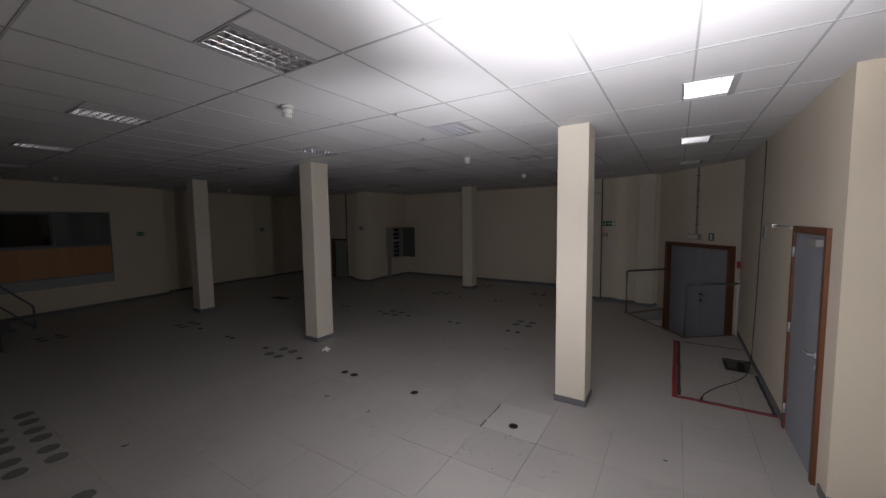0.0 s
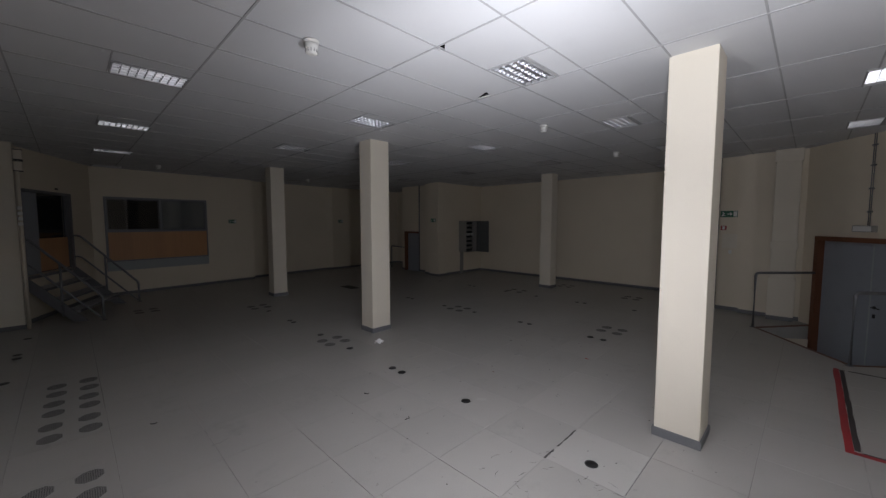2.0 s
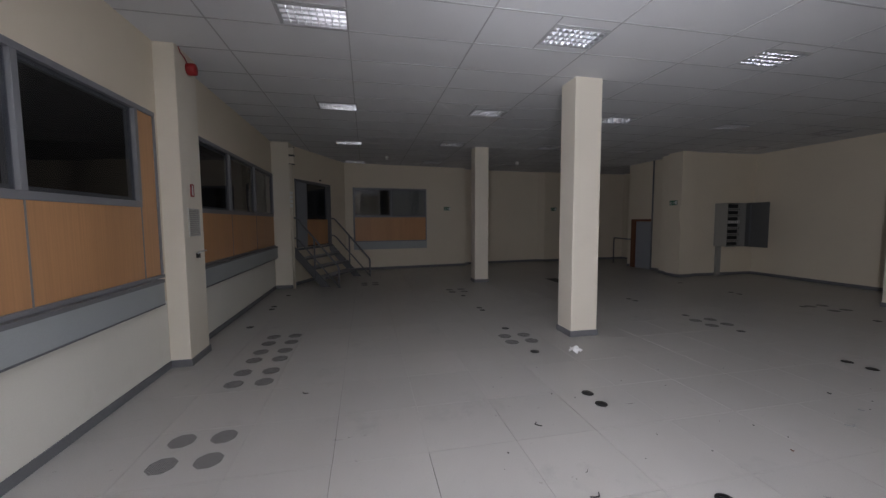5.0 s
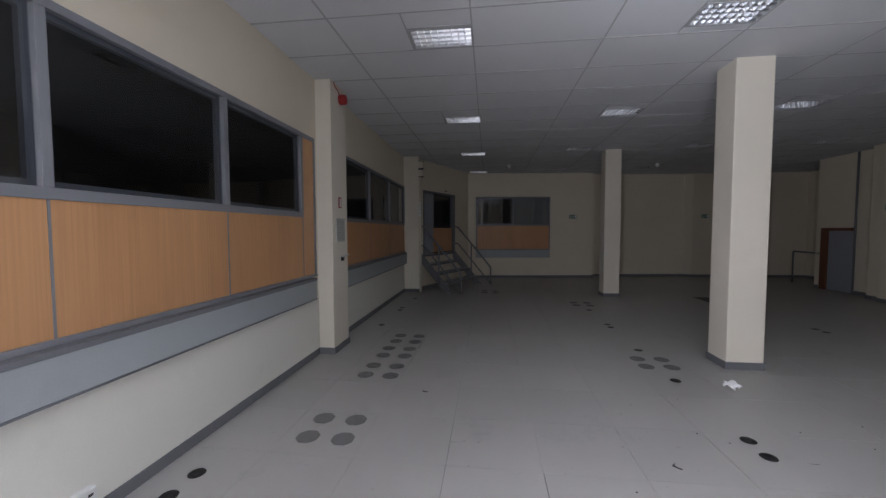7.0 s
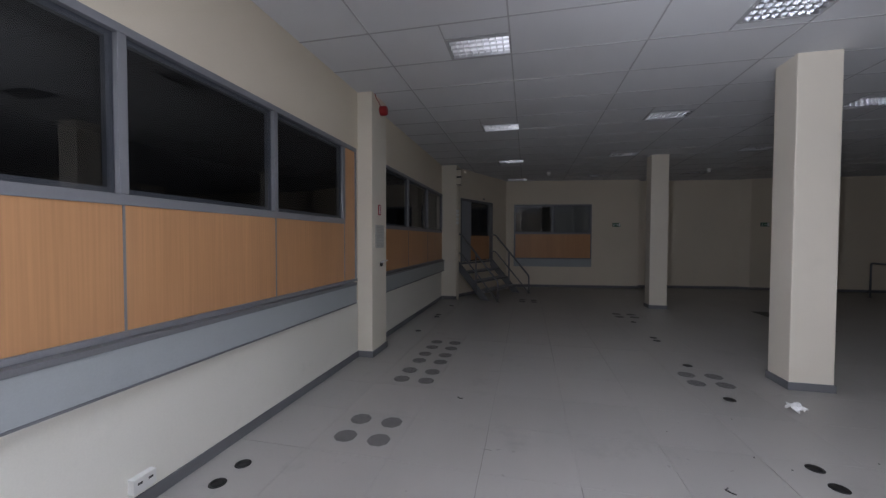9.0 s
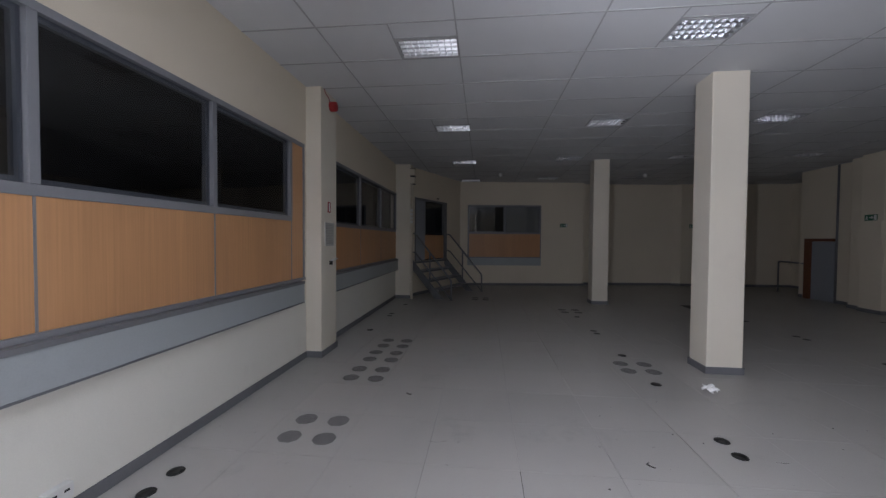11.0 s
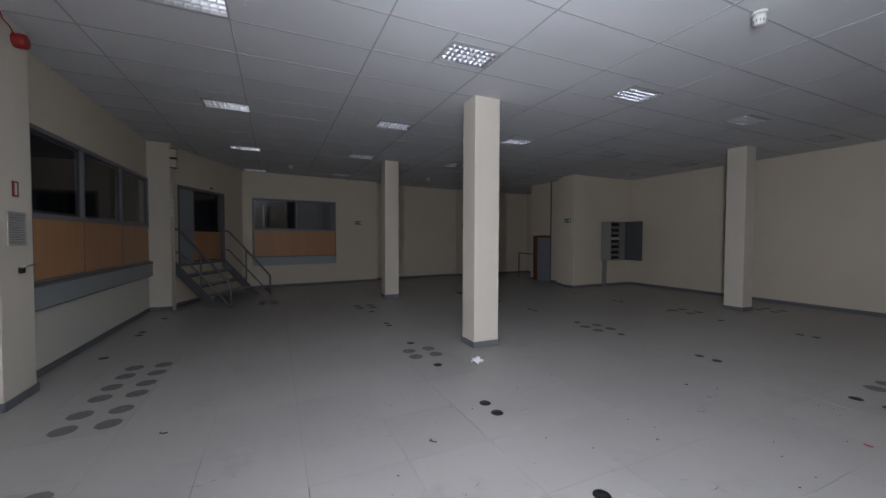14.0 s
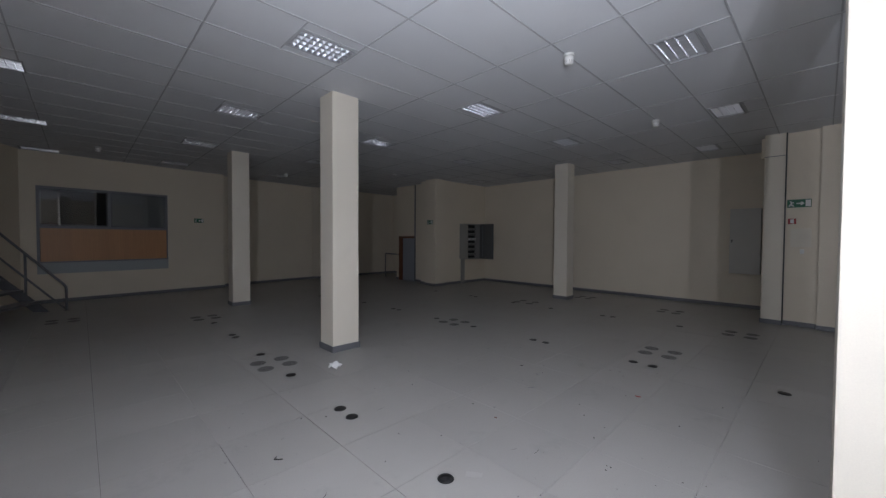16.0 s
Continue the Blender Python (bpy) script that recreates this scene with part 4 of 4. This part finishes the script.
# closed cabinet on the north wall
m, _ = WALLS["wall_north"]
r = thing("wall_cabinet", m, "closed pale grey electrical cabinet on the wall", "cabinet")
bm = bmesh.new()
box(bm, 0.16, 0.64, -0.24, -0.001, 0.73, 2.04, bevel=0.004)
part("body", bm, PALE, r)
bm = bmesh.new()
box(bm, 0.155, 0.645, -0.262, -0.2405, 0.725, 2.045, bevel=0.006)
door = part("door", bm, PALE, r)
bm = bmesh.new()
box(bm, 0.595, 0.615, -0.275, -0.2625, 1.36, 1.42, bevel=0.003)
part("lock", bm, BLACK, door, "black lock")

# joints of the boxed casing
r = thing("trim_casing", Matrix(), "dark open joints of the boxed pipe casing", "trim", kind="structure")
bm = bmesh.new()
box(bm, -1.452, -1.436, 10.54, 10.62, 0.03, H)
part("joint", bm, BLACK, r)
bm = bmesh.new()
box(bm, -1.735, -1.45, 10.546, 10.552, 2.80, 2.81)
part("joint", bm, SKIRT, r)
bm = bmesh.new()
box(bm, -1.76, -1.715, 10.545, 10.66, 2.78, 3.12, bevel=0.004)
part("end_box", bm, WALL, r)

# thickened foot and bands of two pilasters
r = thing("trim_pilaster_foot", Matrix(), "skewed plaster casing round the middle of the pilaster", "trim", kind="structure")
bm = bmesh.new()
side = [(-9.425, 1.82), (-9.475, 1.62), (-9.475, 1.50), (-9.44, 1.02), (-8.92, 1.02), (-8.92, 1.15), (-8.985, 1.52), (-8.985, 1.82)]
vs = [bm.verts.new((x, 9.70, z)) for x, z in side]
ws = [bm.verts.new((x, 10.12, z)) for x, z in side]
bm.faces.new(vs)
bm.faces.new(ws[::-1])
for k in range(8):
    bm.faces.new((vs[k], vs[(k + 1) % 8], ws[(k + 1) % 8], ws[k]))
bmesh.ops.recalc_face_normals(bm, faces=bm.faces)
part("casing", bm, WALL, r)
r = thing("trim_pilaster_bands", Matrix(), "plaster bands round the pilaster", "trim", kind="structure")
for z0, z1, o in ((2.95, H, 0.018), (1.34, 1.48, 0.016), (0.08, 0.80, 0.014)):
    bm = bmesh.new()
    box(bm, -0.575 - o, -0.225 + o, 10.28 - o, 10.44, z0, z1, bevel=0.004)
    part("band", bm, COLUMN, r)

# dark pipe at the corner of the core wall
bm = bmesh.new()
tube(bm, ((-10.36, 10.11, 0.0), (-10.36, 10.11, H)), 0.022, 10)
solid("riser_pipe", bm, SKIRT, None, "thin dark riser pipe beside the far door", "pipe")

# dado lines on the far wall
bm = bmesh.new()
box(bm, 0.05, 2.7, -0.012, -0.001, 0.60, 0.615)
solid("trim_dado", bm, WALL, WALLS["wall_west_3"][0], "faint plaster ledge along the far wall", "trim", kind="structure")

# service wall: hanging cable, boxes, corner post, alarm box
r = thing("cable", Matrix(), "loose black cable hanging down the wall onto the floor", "cable")
bm = bmesh.new()
pts = [(1.205, 6.78, 3.16), (1.203, 6.80, 2.4), (1.202, 6.86, 1.6), (1.203, 6.92, 0.9), (1.198, 6.97, 0.4), (1.19, 6.95, 0.14), (1.165, 6.86, 0.03), (1.14, 6.74, 0.012), (1.10, 6.55, 0.011), (1.04, 6.35, 0.011), (0.96, 6.18, 0.011), (0.86, 6.02, 0.011), (0.74, 5.85, 0.011), (0.63, 5.66, 0.011), (0.56, 5.5, 0.011), (0.53, 5.38, 0.011)]
tube(bm, pts, 0.005, 8)
part("wire", bm, BLACK, r)
bm = bmesh.new()
tube(bm, ((0.53, 5.375, 0.013), (0.525, 5.31, 0.013)), 0.013, 8)
part("plug", bm, TAPE_DARK, r, "dark plug")
sv, _ = WALLS["wall_service"]
bm = bmesh.new()
box(bm, 2.62, 2.74, -0.03, -0.001, 1.86, 2.02, bevel=0.005)
solid("junction_box", bm, MESH_GREY, sv, "grey junction box on the wall", "junction box")
bm = bmesh.new()
tube(bm, ((1.25, -0.035, 2.03), (2.1, -0.03, 2.035)), 0.009, 8)
box(bm, 2.09, 2.13, -0.045, -0.001, 2.015, 2.055, bevel=0.004)
solid("door_stay", bm, ALU, sv, "thin steel stay bar beside the door", "door stay")
bm = bmesh.new()
box(bm, 4.72, 4.80, -0.06, -0.001, 1.22, 1.34, bevel=0.006)
solid("alarm_box", bm, RED, sv, "small red alarm box in the corner", "alarm")
bm = bmesh.new()
tube(bm, ((4.70, -0.035, 0.0), (4.70, -0.035, 1.02)), 0.024, 10)
solid("pipe_post", bm, WHITE, sv, "white pipe standing in the corner", "pipe")


# ---------------------------------------------------------------- on the floor
def strip(name, x0, x1, y0, y1, material, label, turn=0.0, z=0.0012):
    bm = bmesh.new()
    n = 14
    long_x = (x1 - x0) > (y1 - y0)
    r = random.Random(name + str(x0))
    lo, hi = [], []
    for k in range(n + 1):
        t = k / n
        j0, j1 = r.uniform(-0.004, 0.004), r.uniform(-0.004, 0.004)
        if long_x:
            lo.append((x0 + t * (x1 - x0), y0 + j0))
            hi.append((x0 + t * (x1 - x0), y1 + j1))
        else:
            lo.append((x1 + j0, y0 + t * (y1 - y0)))
            hi.append((x0 + j1, y0 + t * (y1 - y0)))
    prism(bm, lo + hi[::-1], 0.0003, z)
    bmesh.ops.recalc_face_normals(bm, faces=bm.faces)
    return solid(name, bm, material, None, label, "floor marking", "floor tapes")


strip("floor_tape", 0.228, 0.282, 5.26, 7.69, TAPE, "worn red marking tape on the grey floor")
strip("floor_tape", 0.284, 0.322, 5.34, 7.66, TAPE_DARK, "worn black marking tape beside the red one")
strip("floor_tape", 0.283, 1.20, 5.262, 5.312, TAPE, "worn red marking tape on the grey floor")
strip("floor_tape", 0.33, 1.20, 5.3145, 5.338, TAPE_DARK, "worn black marking tape beside the red one")
strip("floor_tape", 0.36, 1.20, 7.64, 7.675, TAPE_DARK, "worn black marking tape on the grey floor")
strip("floor_tape", 1.165, 1.2, 5.33, 6.5, TAPE_DARK, "worn black marking tape along the wall")
strip("floor_gash", -1.459, -1.443, 3.49, 3.64, TAPE_DARK, "dark gash along the edge of a floor panel")
strip("floor_gash", -1.456, -1.444, 3.70, 4.03, TAPE_DARK, "dark gash along the edge of a floor panel")


def grommet():
    r = thing("cable_outlet", Matrix(), "round black cable outlet in the floor", "cable outlet", "cable outlets")
    bm = bmesh.new()
    lathe(bm, [(0.049, 0.0005), (0.0477, 0.003), (0.043, 0.004), (0.0385, 0.0022)], 28, cap=False)
    part("ring", bm, BLACK, r, "black plastic ring")
    bm = bmesh.new()
    lathe(bm, [(0.0388, 0.0005), (0.0384, 0.0022), (0.018, 0.0018), (0.004, 0.0018)], 28)
    part("cover", bm, BLACK, r, "black cover")
    return r


OUTLETS = [(-3.735, 3.757), (-3.545, 3.755), (-5.687, 3.78), (-4.765, 3.77), (-2.5, 3.755), (-1.157, 3.672), (-1.208, 6.84), (-2.488, 6.775), (-2.284, 6.77), (-3.79, 6.75), (-3.595, 6.75), (-5.723, 6.72), (-4.878, 6.735), (-6.921, 3.797), (-6.751, 3.795), (-7.967, 3.8), (-3.81, 9.13), (-3.633, 9.15), (-2.594, 9.2), (-5.772, 9.09), (-4.843, 9.09), (-6.97, 6.71), (-6.8, 6.715), (-8.0, 6.69), (-8.24, 9.08), (-7.06, 9.13), (-6.87, 9.11), (-2.975, 0.245), (-2.782, 0.24), (-6.517, 0.345), (-7.593, 0.38), (-7.796, 0.37), (-8.778, 0.42)]
first = grommet()
first.matrix_world = pose(*OUTLETS[0], 0)
for k, (x, y) in enumerate(OUTLETS[1:]):
    copy_thing(first, pose(x, y, 0, 0, 0, 37 * k))


def floor_vent():
    bm = bmesh.new()
    r = 0.084
    prism(bm, [(r * math.cos(math.radians(22.5 + 45 * k)), r * math.sin(math.radians(22.5 + 45 * k))) for k in range(8)], 0.0003, 0.003)
    return solid("floor_vent", bm, PERF, None, "eight-sided perforated grey air vent in the floor", "floor vent", "floor vents")


def four(x, y, dx=0.13, dy=0.128):
    return [(x - dx, y - dy), (x + dx, y - dy), (x - dx, y + dy), (x + dx, y + dy)]


VENTS = four(-3.56, 0.845) + four(-4.70, 0.88) + four(-5.29, 0.892) + four(-5.845, 0.905) + four(-5.245, 3.775, 0.12) + four(-5.315, 6.74) + four(-2.38, 7.385) + four(-1.82, 9.24) + four(-8.52, 3.80) + four(-3.06, 10.5) + four(-5.6, 9.36, 0.16) + four(-9.8, 2.02) + four(-5.0, 11.0)
first = floor_vent()
first.matrix_world = pose(*VENTS[0], 0)
for x, y in VENTS[1:]:
    copy_thing(first, pose(x, y, 0))

bm = bmesh.new()
box(bm, -0.3, 0.3, -0.14, 0.14, 0.0004, 0.004)
solid("floor_hatch", bm, BLACK, pose(-9.26, 6.5, 0), "dark open hatch plate in the floor", "hatch")

# crumpled paper and scraps
r = random.Random(5)
bm = bmesh.new()
grid = [[bm.verts.new(((i - 3) * 0.019 + r.uniform(-0.014, 0.014), (j - 3) * 0.017 + r.uniform(-0.014, 0.014), max(0.0, 0.062 - 0.011 * (abs(i - 3) + abs(j - 3))) + r.uniform(-0.022, 0.022))) for j in range(7)] for i in range(7)]
for i in range(6):
    for j in range(6):
        bm.faces.new((grid[i][j], grid[i + 1][j], grid[i + 1][j + 1]))
        bm.faces.new((grid[i][j], grid[i + 1][j + 1], grid[i][j + 1]))
low = min(v.co.z for v in bm.verts)
bmesh.ops.translate(bm, vec=(0, 0, -low), verts=bm.verts)
solid("paper", bm, PAPER, pose(-4.65, 4.2, 0.0005, 0, 0, 20), "crumpled white paper on the floor beside a column", "paper")


def scrap(x, y, ln, turn, material, label, name="scrap"):
    q = random.Random(int(x * 100))
    ln *= 0.65
    bm = bmesh.new()
    pts = [(-ln / 2, 0.3 * ln, 0.004), (-ln / 4, q.uniform(-0.01, 0.006), 0.006), (ln / 5, q.uniform(-0.012, 0.006), 0.004), (ln / 2, 0.25 * ln, 0.005)]
    tube(bm, pts, 0.0038, 6)
    solid(name, bm, material, pose(x, y, 0, 0, 0, turn), label, "scrap", "floor scraps")


scrap(-3.367, 3.12, 0.09, 20, TAPE_DARK, "curled dark scrap on the grey floor")
scrap(-2.656, 3.113, 0.10, 110, TAPE_DARK, "curled dark scrap on the grey floor")
scrap(-4.24, 1.408, 0.09, 60, TAPE_DARK, "curled dark scrap on the grey floor")
scrap(-2.88, 5.27, 0.10, 75, MESH_GREY, "grey scrap of strip on the floor")
scrap(-2.118, 5.783, 0.07, 0, RED, "tiny red scrap on the grey floor")
scrap(-3.291, 5.718, 0.04, 40, TAPE_DARK, "tiny dark scrap on the grey floor")
scrap(-3.03, 5.62, 0.06, 10, MESH_GREY, "grey scrap of strip on the floor")
scrap(0.20, 3.83, 0.05, 30, TAPE_DARK, "tiny dark scrap on the grey floor")
scrap(-2.75, 4.55, 0.03, 10, RUST, "tiny brown scrap on the grey floor")
bm = bmesh.new()
prism(bm, [(-0.05, -0.022), (0.0, -0.028), (0.045, -0.02), (0.055, 0.02), (0.01, 0.026), (-0.045, 0.03)], 0.0003, 0.0012)
solid("tape_scrap", bm, FLOOR_NEW, pose(-2.41, 3.90, 0, 0, 0, 40), "pale torn tape mark on the floor", "scrap")

# grit and torn flecks trodden into the floor, too small to pick apart
r = random.Random(12)
bm = bmesh.new()
for k in range(90):
    x, y = r.uniform(-4.4, -0.2), r.uniform(2.7, 6.6)
    s, a = r.uniform(0.003, 0.009), r.uniform(0, 6.28)
    prism(bm, [(x + s * r.uniform(0.5, 1.0) * math.cos(a + 1.25 * i), y + s * r.uniform(0.5, 1.0) * math.sin(a + 1.25 * i)) for i in range(5)], 0.0003, 0.0003 + 0.3 * s)
solid("floor_grit", bm, TAPE_DARK, None, "dark grit and flecks scattered on the grey floor", "grit", kind="stuff")

# dark scuffs and drag marks round the pale panel
r = random.Random(31)
bm = bmesh.new()
for k in range(46):
    near_panel = k < 34
    x, y = (r.uniform(-1.75, -0.35), r.uniform(2.95, 3.6)) if near_panel else (r.uniform(-4.0, -0.4), r.uniform(1.6, 5.6))
    ln, a, w = r.uniform(0.02, 0.10), r.gauss(1.2, 0.7), r.uniform(0.0008, 0.0022)
    ca, sa = math.cos(a), math.sin(a)
    bow = r.uniform(-0.12, 0.12) * ln
    mid = (x + ca * ln / 2 - sa * bow, y + sa * ln / 2 + ca * bow)
    end = (x + ca * ln, y + sa * ln)
    prism(bm, [(x, y), (mid[0] + sa * w, mid[1] - ca * w), end, (mid[0] - sa * w, mid[1] + ca * w)], 0.0003, 0.0009)
solid("floor_scuffs", bm, TAPE_DARK, None, "thin dark scuffs and drag marks on the grey floor", "scuffs", kind="stuff")

# ---------------------------------------------------------------- raised floor, last of the large pieces
TILE = 0.592
FX0, FY0 = -1.448, 1.125
bm = bmesh.new()
for poly in minus(minus([rect(-14, 4, -2, 12.6)], PIT), FLOOR_GAP):
    prism(bm, poly, -0.034, -0.0065)
floor = solid("floor", bm, JOINT, None, "raised floor of grey vinyl faced panels, scuffed", "floor", kind="structure")
# tiles sit unevenly: tight joints on most sides, open ones on some
tile_meshes = []
for gaps in ((9, 9, 9, 9), (9, 24, 10, 9), (10, 9, 9, 25), (22, 9, 9, 12), (9, 10, 23, 9), (9, 27, 9, 22)):
    a, b, c, d = (g * 0.0001 for g in gaps)
    bm = bmesh.new()
    prism(bm, rect(a, TILE - b, c, TILE - d), -0.006, 0.0)
    tile_meshes.append(mesh_of("floor_tile", bm, FLOOR))
far_tiles = bmesh.new()
count = 0
for i in range(-22, 10):
    for j in range(-6, 20):
        x, y = FX0 + i * TILE, FY0 + j * TILE
        if x > 3.8 or x < -13.9 or y > 12.5 or y < -1.9 or (x > 1.4 and y > 4.2):
            continue
        square = rect(x + 0.0012, x + TILE - 0.0012, y + 0.0012, y + TILE - 0.0012)
        pieces = minus(minus([square], PIT), FLOOR_GAP)
        cut = len(pieces) != 1 or abs(area(pieces[0]) - area(square)) > 1e-6
        near = x > -6.3 and y > -0.6 and y < 8.6 and x < 1.2
        if near:
            if cut:
                if not pieces:
                    continue
                bm = bmesh.new()
                for poly in pieces:
                    prism(bm, poly, -0.006, 0.0)
                ob = new("floor_tile", mesh_of("floor_tile", bm, FLOOR))
            else:
                base_mesh = tile_meshes[random.choice((0, 0, 1, 2, 3, 4, 5))]
                ob = new("floor_tile", base_mesh)
                ob.location = (x, y, random.uniform(-0.0006, 0.0))
                if (i, j) == (0, 4):
                    ob.data = tile_meshes[5].copy()
                    ob.data.materials[0] = FLOOR_NEW
            ob.parent = floor
            count += 1
        else:
            for poly in pieces:
                prism(far_tiles, poly, -0.006, 0.0)
part("floor_tiles", far_tiles, FLOOR, floor)["kind"] = "stuff"
